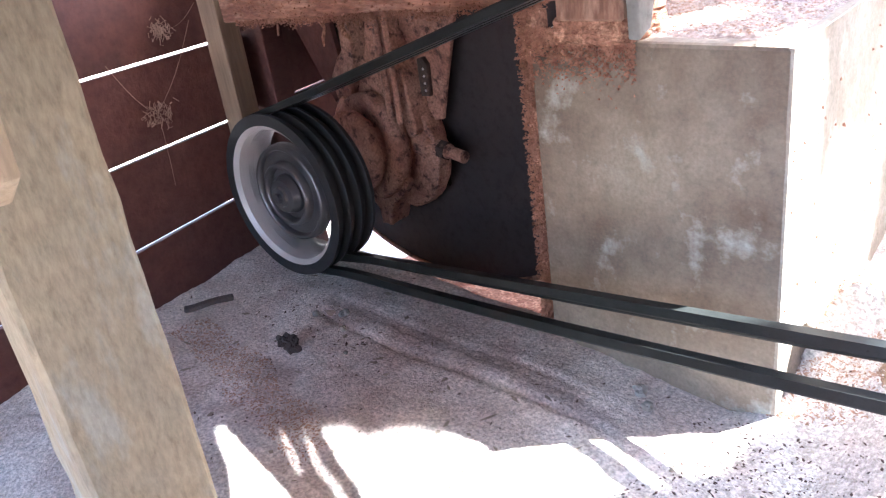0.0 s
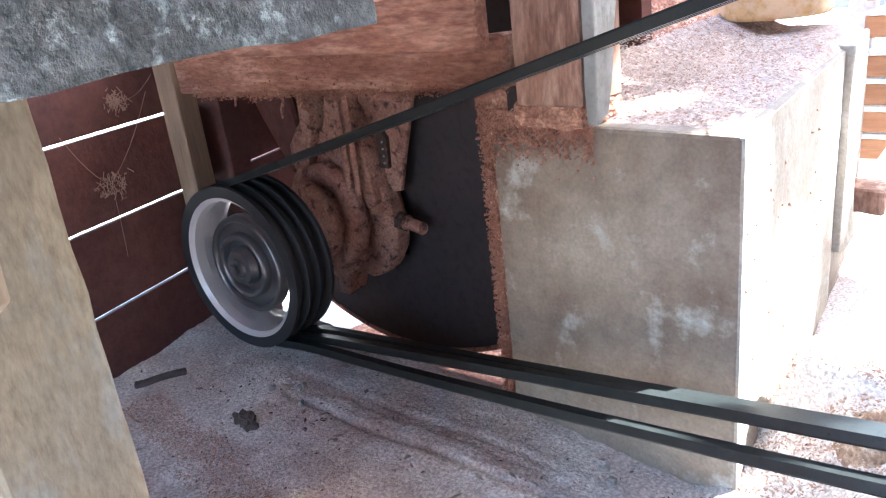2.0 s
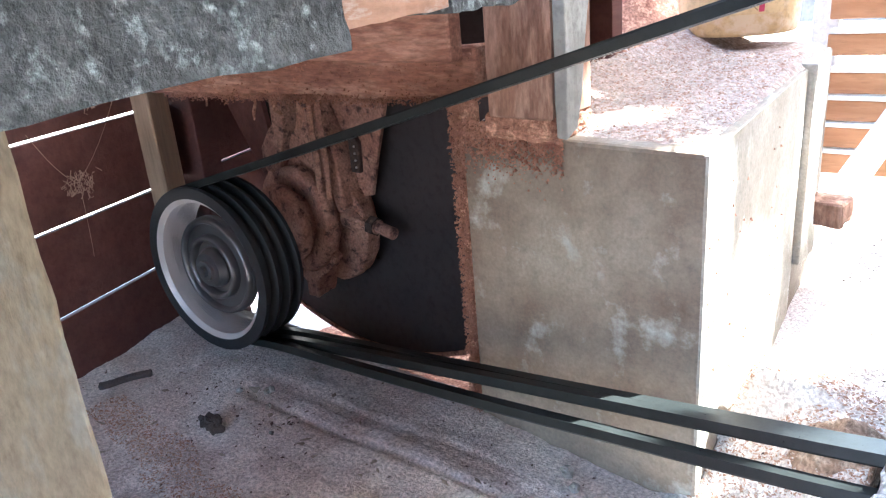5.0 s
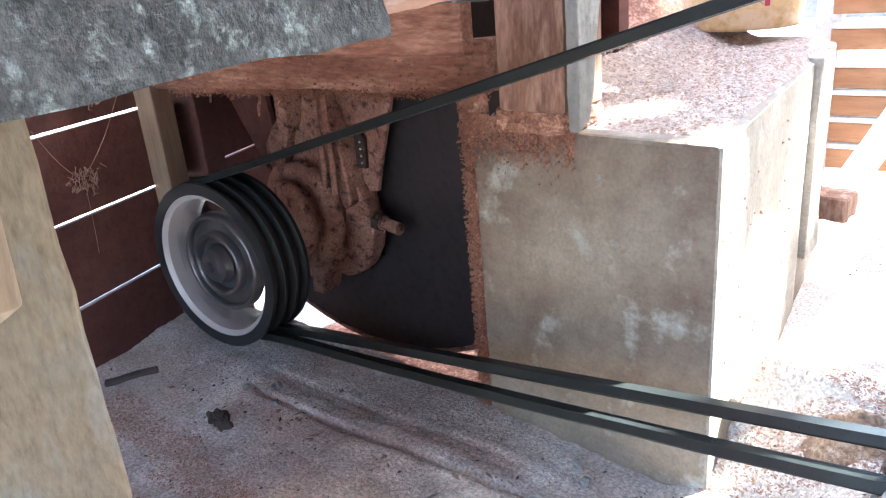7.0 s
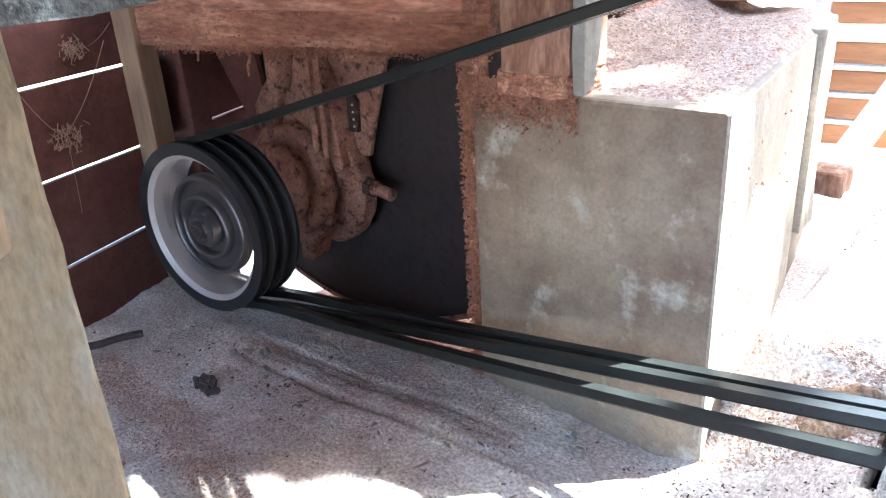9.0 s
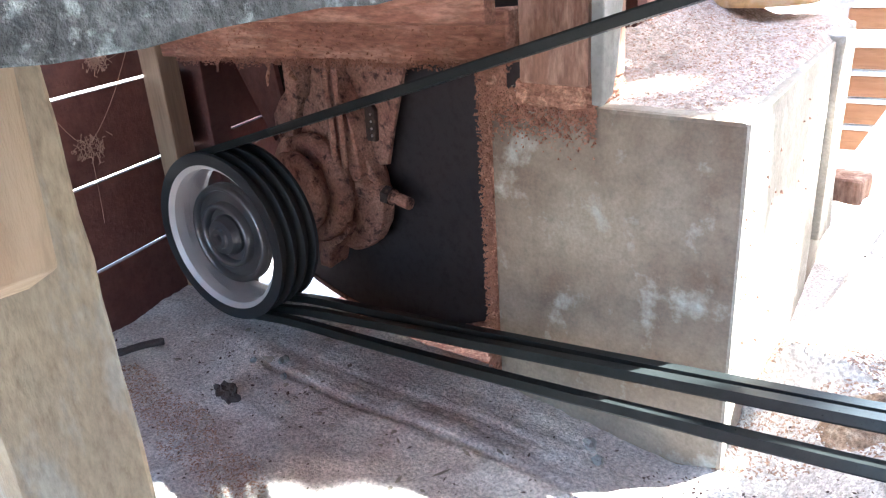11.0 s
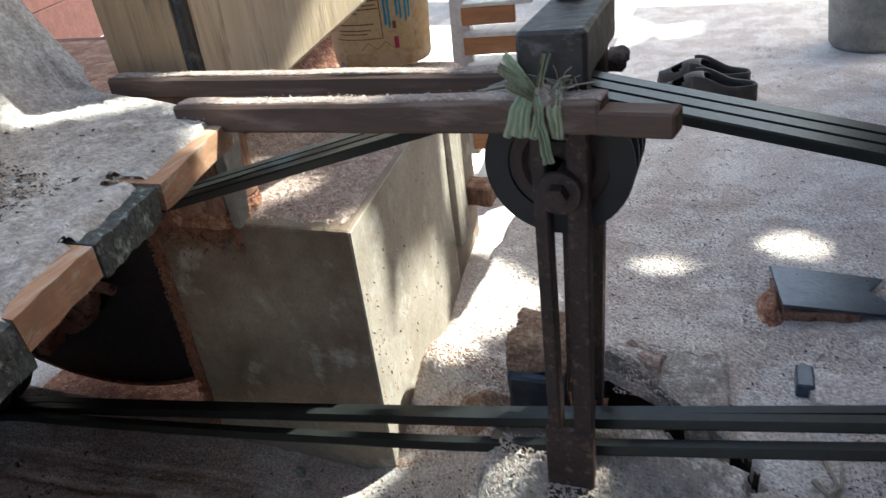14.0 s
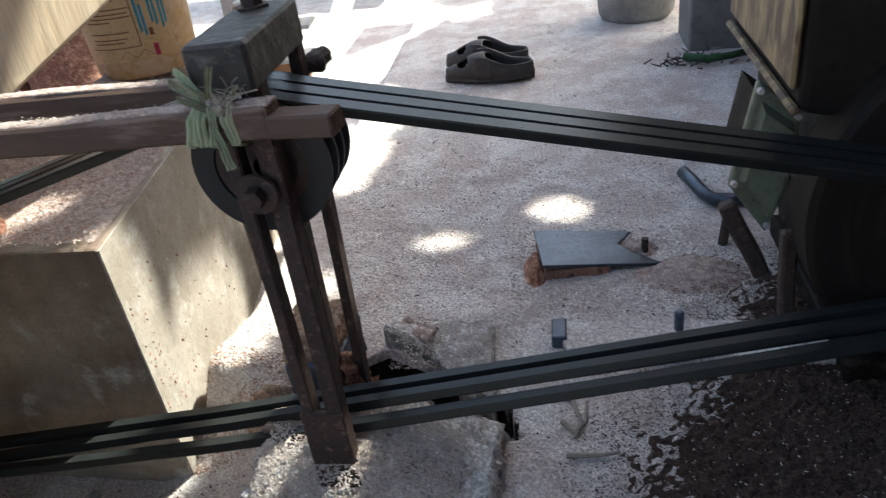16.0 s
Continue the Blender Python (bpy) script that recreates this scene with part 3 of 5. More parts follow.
def spoked_pulley():
    cx, cz, r = BIG
    t = thing("large_pulley", "large dark three-groove iron pulley with worn bright inner rim", "pulley", (cx, 0.58, cz))
    ys = [y - 0.58 for y in BELT_Y]
    part("rim", lathe(groove_profile(r + 0.004, -0.041, 0.040, ys, r - 0.014), 72), "rimpaint", t, smooth=False)
    part("inner_rim", lathe([(r - 0.0145, -0.0405), (r - 0.022, -0.034), (r - 0.024, 0.02), (r - 0.02, 0.034), (r - 0.0145, 0.036)], 72), "bareiron", t, "worn bright inner rim")
    part("hub", lathe([(0.0, -0.042), (0.016, -0.042), (0.018, -0.038), (0.028, -0.036), (0.034, -0.024), (0.034, 0.03), (0.0, 0.03)], 32), "webiron", t)
    for r0, r1, h in ((0.044, 0.056, -0.028), (0.072, 0.084, -0.022)):
        part("web_ring", lathe([(r0, -0.012), (r0 + 0.002, h), ((r0 + r1) / 2, h - 0.004), (r1 - 0.002, h), (r1, -0.012)], 56), "webiron", t, smooth=True)
    part("hub_nut", lathe([(0.0, -0.048), (0.009, -0.048), (0.010, -0.042), (0.0, -0.042)], 6), "webiron", t)
    part("web", lathe([(0.03, -0.018), (0.066, -0.016), (0.084, -0.014), (0.084, -0.005), (0.03, -0.005)], 56), "webiron", t)
    for k in range(6):
        bm = prism([(0.082, -0.009), (0.090, -0.006), (r - 0.03, -0.007), (r - 0.021, -0.012), (r - 0.021, 0.012), (r - 0.03, 0.007), (0.090, 0.006), (0.082, 0.009)], -0.016, -0.006, "xz", 0.001)
        bm.transform(pose(0, 0, 0, 0, 60 * k))
        part("spoke", bm, "webiron", t)
    return t


def shaft_of(cx, cz, y0, y1, r, name, label, material="machine"):
    bm = lathe([(0, y0), (r, y0), (r, y1), (0, y1)], 24)
    bm.transform(Matrix.Translation((cx, 0, cz)))
    return tagged(part(name, bm, material, smooth=False), label, "shaft")


def idler_pulley():
    cx, cz, r = IDLER
    t = thing("idler_pulley", "small dark three-groove idler pulley worn smooth", "pulley", (cx, 0.58, cz))
    ys = [y - 0.58 for y in BELT_Y]
    part("rim", lathe(groove_profile(r + 0.004, -0.037, 0.037, ys, r - 0.018), 64), "rimpaint", t)
    part("web", lathe([(0.018, -0.024), (r - 0.034, -0.028), (r - 0.030, -0.034), (r - 0.0185, -0.034), (r - 0.0185, -0.01), (0.018, -0.004)], 48), "rust", t, "dusty pressed web")
    part("hub", lathe([(0.0085, -0.036), (0.022, -0.036), (0.026, -0.02), (0.026, 0.03), (0.0085, 0.03)], 32), "rust", t)
    for k in range(3):
        a = 2 * math.pi * k / 3
        bm = box((-0.004, -0.024, 0.028), (0.004, -0.019, r - 0.02), 0.001)
        bm.transform(pose(0, 0, 0, 0, math.degrees(a)))
        part("rib", bm, "rust", t)
    return t


def engine_pulley():
    cx, cz, r = ENG
    t = thing("engine_pulley", "black three-groove drive pulley with wide flywheel", "pulley", (cx, 0.58, cz))
    ys = [y - 0.58 for y in BELT_Y]
    part("rim", lathe(groove_profile(r + 0.004, -0.04, 0.04, ys, 0.018), 48), "rimpaint", t)
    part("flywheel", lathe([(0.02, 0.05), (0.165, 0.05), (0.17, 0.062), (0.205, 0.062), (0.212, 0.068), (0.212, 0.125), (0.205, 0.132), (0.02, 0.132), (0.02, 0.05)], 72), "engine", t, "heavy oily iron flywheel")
    part("hub", lathe([(0, -0.045), (0.0175, -0.045), (0.0175, 0.05), (0, 0.05)], 24), "engine", t)
    return t


def hull_path():
    """Belt line round the three pulleys."""
    pts = []
    for cx, cz, r in (BIG, IDLER, ENG):
        for i in range(96):
            a = 2 * math.pi * i / 96
            pts.append((cx + r * math.cos(a), cz + r * math.sin(a)))
    pts = sorted(set(pts))

    def half(ps):
        out = []
        for p in ps:
            while len(out) > 1 and (out[-1][0] - out[-2][0]) * (p[1] - out[-2][1]) - (out[-1][1] - out[-2][1]) * (p[0] - out[-2][0]) <= 0:
                out.pop()
            out.append(p)
        return out[:-1]
    return half(pts), half(pts[::-1])


def belt_drift(x):
    """How far the belts run aside to meet the askew pulley."""
    t = math.tan(radians(SKEW))
    edge = BIG[0] + BIG[2]
    return (x - BIG[0]) * t if x < edge else (edge - BIG[0]) * t * max(0.0, 1 - (x - edge) / 0.8)


def belt_run(points, y, x0=0.0):
    """A V-section band along points, drifting aside towards the large pulley."""
    bm = bmesh.new()
    rings = []
    for k, (x, z) in enumerate(points):
        a, b = points[max(k - 1, 0)], points[min(k + 1, len(points) - 1)]
        d = Vector((b[0] - a[0], b[1] - a[1])).normalized()
        nx, nz = d.y, -d.x
        ring = []
        for w, h in ((-0.009, 0.004), (0.009, 0.004), (0.0095, 0.002), (0.006, -0.007), (-0.006, -0.007), (-0.0095, 0.002)):
            ring.append(bm.verts.new((x + nx * h, y + w + belt_drift(x + x0), z + nz * h)))
        rings.append(ring)
    for p, q in zip(rings, rings[1:]):
        for i in range(6):
            bm.faces.new((p[i], p[(i + 1) % 6], q[(i + 1) % 6], q[i]))
    for r in (rings[0], rings[-1]):
        bm.faces.new(r)
    bmesh.ops.recalc_face_normals(bm, faces=bm.faces)
    return bm


def v_belts():
    low, up = hull_path()
    # the lower hull runs from left to right, the upper back again
    loop = low + up
    i0 = max(range(len(loop)), key=lambda i: math.dist(loop[i], loop[(i + 1) % len(loop)]))
    loop = loop[i0 + 1:] + loop[:i0 + 1]          # starts at the engine, ends at the large pulley's underside
    made = []
    for k, y in enumerate(BELT_Y):
        t = thing("drive_belt", "black rubber V-belt running over three pulleys", "belt", (0, 0, 0), "drive belts")
        sub = []
        for a, b in zip(loop, loop[1:]):
            m = max(1, int(math.dist(a, b) / 0.06))
            sub += [(a[0] + (b[0] - a[0]) * j / m, a[1] + (b[1] - a[1]) * j / m) for j in range(m)]
        sub.append(loop[-1])
        part("upper_run", belt_run(sub, y), "rubber", t)
        a, b = loop[-1], loop[0]
        n = 40
        sag = (0.026, -0.004, 0.009)[k]
        pts = []
        for j in range(n + 1):
            f = j / n
            pts.append((a[0] + (b[0] - a[0]) * f - b[0], a[1] + (b[1] - a[1]) * f - sag * 4 * f * (1 - f) * (1 - 0.4 * f) - b[1]))
        run = part("lower_run", belt_run(pts, 0, b[0]), "rubber", t)
        run.location = (b[0], y, b[1])
        made.append(run)
    return made


big_pulley, small_idler, drive_pulley = spoked_pulley(), idler_pulley(), engine_pulley()
lower_runs = v_belts()
shaft_of(BIG[0], BIG[1], 0.61, 0.80, 0.022, "mill_shaft", "dusty mill shaft behind the large pulley")


# ---- idler stand ----
def idler_stand():
    t = thing("idler_stand", "rusty angle-iron fork stand carrying the idler pulley", "stand", (0.135, 0.58, 0.0))
    inv = Matrix.Translation((-0.135, -0.58, 0))
    for y, z0, sgn, foot in ((0.508, 0.085, -1, True), (0.652, -0.02, 1, False)):
        for x0, x1, hw in ((0.116, 0.118, 0.0058), (0.150, 0.146, 0.0085)):
            zb = z0 + (0.03 if x0 < 0.13 else 0)
            if not foot:
                x0, x1 = x0 - 0.006, x1 - 0.014
            bm = prism([(x1 - hw, zb), (x1 + hw, zb), (x0 + hw, 0.54), (x0 - hw, 0.54)], y - 0.002, y + 0.002, "xz", 0.0006)
            bm.transform(inv)
            leg = part("leg", bm, "rust", t)
            bm = prism([(x1 + hw - 0.003, zb), (x1 + hw + 0.001, zb), (x0 + hw + 0.001, 0.54), (x0 + hw - 0.003, 0.54)], min(y, y - sgn * 0.018), max(y, y - sgn * 0.018), "xz", 0.0006)
            bm.transform(inv)
            part("leg_flange", bm, "rust", leg)
        fx = 0.0 if foot else -0.013
        bm = box((0.108 + fx, y - 0.005, z0 - 0.03), (0.157 + fx, y + 0.005, z0 + (0.085 if foot else 0.05)), 0.002)
        bm.transform(inv)
        part("foot_plate", bm, "rust", t)
    bm = lathe([(0, 0.485), (0.008, 0.485), (0.008, 0.67), (0, 0.67)], 16)
    bm.transform(inv @ Matrix.Translation((0.133, 0, 0.441)))
    part("axle", bm, "rust", t)
    bm = lathe([(0.007, 0.496), (0.019, 0.496), (0.020, 0.499), (0.007, 0.5035)], 28)
    bm.transform(inv @ Matrix.Translation((0.135, 0, 0.441)))
    part("washer", bm, "rust", t)
    bm = lathe([(0, 0.484), (0.0095, 0.484), (0.0105, 0.4955), (0, 0.4955)], 6)
    bm.transform(inv @ Matrix.Translation((0.135, 0, 0.441)))
    part("bolt_head", bm, "rust", t)
    bm = box((0.109, 0.488, 0.5365), (0.163, 0.632, 0.5785), 0.003)
    bmesh.ops.subdivide_edges(bm, edges=[e for e in bm.edges if e.calc_length() > 0.1], cuts=10, use_grid_fill=True)
    roughen(bm, 0.0012, 60)
    bm.transform(inv)
    part("top_block", bm, "darkwood", t, "dark timber block across the fork")
    bm = lathe([(0, 0.576), (0.016, 0.576), (0.016, 0.581), (0.0105, 0.5815), (0.0105, 0.591), (0.0055, 0.5915), (0.0055, 0.606), (0, 0.606)], 6, "z")
    bm.transform(inv @ Matrix.Translation((0.130, 0.605, 0)))
    part("top_nut", bm, "rust", t, "rusty bolt end with nut and washer")
    for x, y, z, s in ((0.126, 0.655, 0.05, 0.024), (0.118, 0.66, 0.02, 0.030), (0.120, 0.655, 0.085, 0.020), (0.119, 0.653, 0.118, 0.014)):
        bm = bmesh.new()
        bmesh.ops.create_icosphere(bm, subdivisions=3, radius=s)
        roughen(bm, s * 0.8, 90, 0, s * 100)
        bm.transform(inv @ pose(x, y, z))
        part("dust_clump", bm, "red_dust", t, "clump of brown dust caught between the legs")
    bm = box((0.146, 0.655, 0.497), (0.168, 0.69, 0.514), 0.004)
    roughen(bm, 0.003, 60, 3)
    bm.transform(inv)
    part("grease_lump", bm, "stone", t, "caked greasy dust")


idler_stand()


def wood_bars():
    bm = beam_between((-0.262, 0.535, 0.494), (0.178, 0.478, 0.519), 0.027, 0.027, 0.003, 0, 16, 0.001)
    ob = part("wooden_bar", bm, "bar")
    tagged(ob, "dark wooden bar tied to the idler stand, dusted on top", "bar")
    bm = beam_between((0.170, 0.479, 0.5145), (0.232, 0.469, 0.5155), 0.0255, 0.0195, 0.002, 0, 3, 0.001)
    part("notched_end", bm, "bar", ob)
    bm = beam_between((-0.258, 0.535, 0.5075), (0.178, 0.478, 0.5325), 0.018, 0.003, 0.0008, 0, 120, 0.002)
    part("dust_layer", bm, "dust", ob, "pale dust along the top")
    bm = beam_between((-0.43, 0.625, 0.498), (0.112, 0.60, 0.505), 0.024, 0.024, 0.003, 0, 16, 0.001)
    ob = part("wooden_bar", bm, "bar")
    tagged(ob, "second dark wooden bar running behind, dusted on top", "bar")
    bm = beam_between((-0.42, 0.625, 0.511), (0.11, 0.60, 0.518), 0.016, 0.003, 0.0008, 0, 120, 0.002)
    part("dust_layer", bm, "dust", ob, "pale dust along the top")


wood_bars()


def ribbon(points, widths, side, thick=0.0008, fold=0.0012):
    """A leaf strip along points, creased down its middle."""
    bm = bmesh.new()
    pts, side = [Vector(p) for p in points], Vector(side).normalized()
    fine = []
    for a, b in zip(pts, pts[1:]):
        fine += [a.lerp(b, i / 4) for i in range(4)]
    fine.append(pts[-1])
    rows = []
    for i, c in enumerate(fine):
        f = i / (len(fine) - 1) * (len(widths) - 1)
        k = min(int(f), len(widths) - 2)
        w = 0.5 * (widths[k] + (widths[k + 1] - widths[k]) * (f - k))
        d = (fine[min(i + 1, len(fine) - 1)] - fine[max(i - 1, 0)]).normalized()
        up = side.cross(d).normalized() * fold
        wob = noise.noise_vector(c * 130) * 0.0011
        rows.append([bm.verts.new(c + side * w * e + up * h + wob) for e, h in ((-1, 0.3), (-0.5, -0.6), (0, 1), (0.5, -0.5), (1, 0.4))])
    for p, q in zip(rows, rows[1:]):
        for k in range(4):
            bm.faces.new((p[k], p[k + 1], q[k + 1], q[k]))
    bmesh.ops.solidify(bm, geom=bm.faces[:], thickness=thick)
    return bm


def leaf_tie():
    t = thing("leaf_tie", "strips of dry green leaf wrapped and knotted round the bar", "binding", (0.128, 0.485, 0.516))
    wraps = (((-0.024, -0.034, 0.0), 0.016, 0.019), ((-0.012, -0.018, 0.001), 0.012, 0.015), ((0.004, -0.004, 0.002), 0.010, 0.013), ((0.018, 0.024, 0.0005), 0.013, 0.014), ((0.026, 0.027, 0.0015), 0.008, 0.010))
    for (xa, xb, lift), wa, wb in wraps:
        xa, xb, wa, wb = xa * 0.66, xb * 0.66, wa * 0.7, wb * 0.72
        f = 0.016 + lift
        pts = [(xa * 0.5 + 0.004, 0.012, f + 0.003), (xa * 0.8 + 0.002, -0.006, f + 0.004), (xa, -f - 0.001, 0.010), (0.5 * (xa + xb), -f - 0.001, -0.003), (xb, -f, -0.014), (xb, -0.006, -f - 0.002), (xb * 0.9, 0.010, -f - 0.001)]
        part("leaf_wrap", ribbon(pts, [wa * 0.8, wa, wb], (1, 0, 0.12)), "green_leaf", t)
    for pts, ws, sd, m in ((((0.0, -0.012, 0.024), (0.003, -0.021, 0.006), (0.007, -0.022, -0.016), (0.011, -0.024, -0.036)), [0.008, 0.010, 0.012], (1, 0, 0.2), "straw_leaf"),
                           (((0.002, -0.016, 0.020), (0.006, -0.023, 0.0), (0.015, -0.024, -0.034)), [0.006, 0.007, 0.006], (1, 0, 0.3), "green_leaf"),
                           (((0.003, -0.010, 0.016), (-0.016, -0.012, 0.030), (-0.038, -0.006, 0.042)), [0.009, 0.013, 0.011], (0.45, 0.1, 1), "straw_leaf"),
                           (((0.0, -0.006, 0.016), (-0.018, -0.004, 0.036), (-0.034, 0.0, 0.050)), [0.008, 0.011, 0.010], (0.5, 0.3, 1), "green_leaf"),
                           (((0.003, -0.013, 0.014), (-0.014, -0.016, 0.023), (-0.030, -0.014, 0.030)), [0.006, 0.008, 0.007], (0.4, 0, 1), "straw_leaf"),
                           (((0.002, -0.010, 0.018), (0.004, -0.014, 0.034), (0.010, -0.010, 0.054)), [0.007, 0.008, 0.009], (1, 0.2, 0), "straw_leaf"),
                           (((0.012, -0.004, 0.018), (0.026, 0.004, 0.026), (0.038, 0.012, 0.030)), [0.010, 0.016, 0.013], (0.1, -0.5, 1), "green_leaf")):
        part("leaf_end", ribbon([(x * 0.8, y, z * 0.92) for x, y, z in pts], [w * 0.72 for w in ws], sd), m, t)
    bm = bmesh.new()
    bmesh.ops.create_icosphere(bm, subdivisions=3, radius=0.008)
    roughen(bm, 0.006, 110)
    bm.transform(Matrix.Translation((0.006, -0.008, 0.018)))
    part("knot", bm, "straw", t, "dry fibrous knot")
    rng = random.Random(11)
    for k in range(26):
        a = Vector((rng.gauss(0.012, 0.008), rng.gauss(-0.004, 0.005), 0.017 + rng.random() * 0.006))
        b = a + Vector((rng.gauss(0.0, 0.010), rng.gauss(0, 0.006), rng.uniform(-0.002, 0.016)))
        part("fibre", tube([a, a.lerp(b, 0.5) + Vector((rng.gauss(0, 0.002), 0, 0.003)), b], 0.0005, 4), "straw", t)
    for k in range(4):
        bm = tube([(0.008, 0.004 * k - 0.004, 0.017 + 0.002 * k), (-0.03, 0.012 + 0.007 * k, 0.015 + 0.002 * k), (-0.075 + 0.008 * k, 0.03 + 0.012 * k, 0.004)], 0.0017, 6, 0.7)
        part("stalk", bm, "straw", t, "dry stalk pulled tight")


leaf_tie()


# ---- footings ----
def footing():
    bm = prism([(0.022, 0.40), (0.30, 0.40), (0.315, 0.64), (0.16, 0.63), (0.03, 0.60)], -0.2, 0.088, "xy")
    bmesh.ops.bevel(bm, geom=list(bm.edges), offset=0.008, segments=1, affect="EDGES", profile=0.5)
    bmesh.ops.subdivide_edges(bm, edges=[e for e in bm.edges if e.calc_length() > 0.02], cuts=26, use_grid_fill=True)
    for v in bm.verts:
        k = smooth01((v.co.x - 0.16) / 0.16)
        if v.co.z > 0:
            v.co.z -= 0.052 * k + 0.05 * smooth01((0.50 - v.co.y) / 0.1)
    roughen(bm, 0.012, 26)
    roughen(bm, 0.007, 75, 0, 3)
    foot = thing("concrete_footing", "rough crumbling concrete footing under the front fork", "footing", (0.16, 0.5, -0.2))
    bm.transform(Matrix.Translation((-0.16, -0.5, 0.2)))
    part("body", bm, "lump", foot)
    bm = prism([(0.026, 0.555), (0.11, 0.55), (0.10, 0.602), (0.03, 0.598)], 0.078, 0.096, "xy", 0.004)
    roughen(bm, 0.005, 40, 4)
    bm.transform(Matrix.Translation((-0.16, -0.5, 0.2)))
    part("mortar_cap", bm, "concrete", foot, "brownish mortar cap")
    bm = prism([(0.11, 0.832), (0.19, 0.79), (0.295, 0.69), (0.285, 0.865), (0.13, 0.872)], -0.25, 0.02, "xy")
    bmesh.ops.bevel(bm, geom=list(bm.edges), offset=0.006, segments=1, affect="EDGES", profile=0.5)
    bmesh.ops.subdivide_edges(bm, edges=[e for e in bm.edges if e.calc_length() > 0.02], cuts=8, use_grid_fill=True)
    for v in bm.verts:
        d = math.hypot(v.co.x - 0.13, v.co.y - 0.82)
        v.co.z += 0.02 * smooth01((0.08 - d) / 0.08) if v.co.z > 0 else 0
    roughen(bm, 0.005, 25)
    foot = thing("concrete_footing", "dust-covered concrete slab under the rear fork", "footing", (0.2, 0.8, -0.25))
    bm.transform(Matrix.Translation((-0.2, -0.8, 0.25)))
    part("body", bm, "lump", foot)
    bm = prism([(0.13, 0.835), (0.19, 0.80), (0.2, 0.83), (0.15, 0.86)], 0.018, 0.034, "xy", 0.003)
    roughen(bm, 0.005, 40, 4)
    bm.transform(Matrix.Translation((-0.2, -0.8, 0.25)))
    part("dust_bank", bm, "dust", foot, "banked pale dust")
    bm = prism([(0.702, -0.10), (0.83, -0.10), (0.828, 0.068), (0.79, 0.076), (0.712, 0.076), (0.702, 0.068)], 0.004, 0.085, "yz", 0.006)
    roughen(bm, 0.003, 25, 4)
    stub = tagged(part("steel_stub", bm, "steel"), "dark steel stub set into the rear footing under dust", "steel stub")
    bm = prism([(0.703, 0.074), (0.828, 0.070), (0.81, 0.105), (0.765, 0.116), (0.72, 0.104)], 0.002, 0.083, "yz", 0.006)
    roughen(bm, 0.008, 32, 5)
    part("dust_cap", bm, "brown_dust", stub, "pinkish dust cap")


footing()


def pit_lining():
    """Black sides and bottom, added as the deep shade of the slot that the belts run through."""
    c = Vector((0.16, 0.68))
    poly = [tuple(c + (Vector(p) - c) * 0.97) for p in BELT_PIT]
    bm = bmesh.new()
    a = [bm.verts.new((x, y, -0.22)) for x, y in poly]
    b = [bm.verts.new((x, y, -0.012)) for x, y in poly]
    bm.faces.new(a)
    for i in range(len(poly)):
        j = (i + 1) % len(poly)
        bm.faces.new((a[i], a[j], b[j], b[i]))
    bmesh.ops.solidify(bm, geom=bm.faces[:], thickness=0.003)
    tagged(part("pit_lining", bm, "black"), "black lining added for the deep shade in the belt pit", "pit lining", kind="structure")


pit_lining()


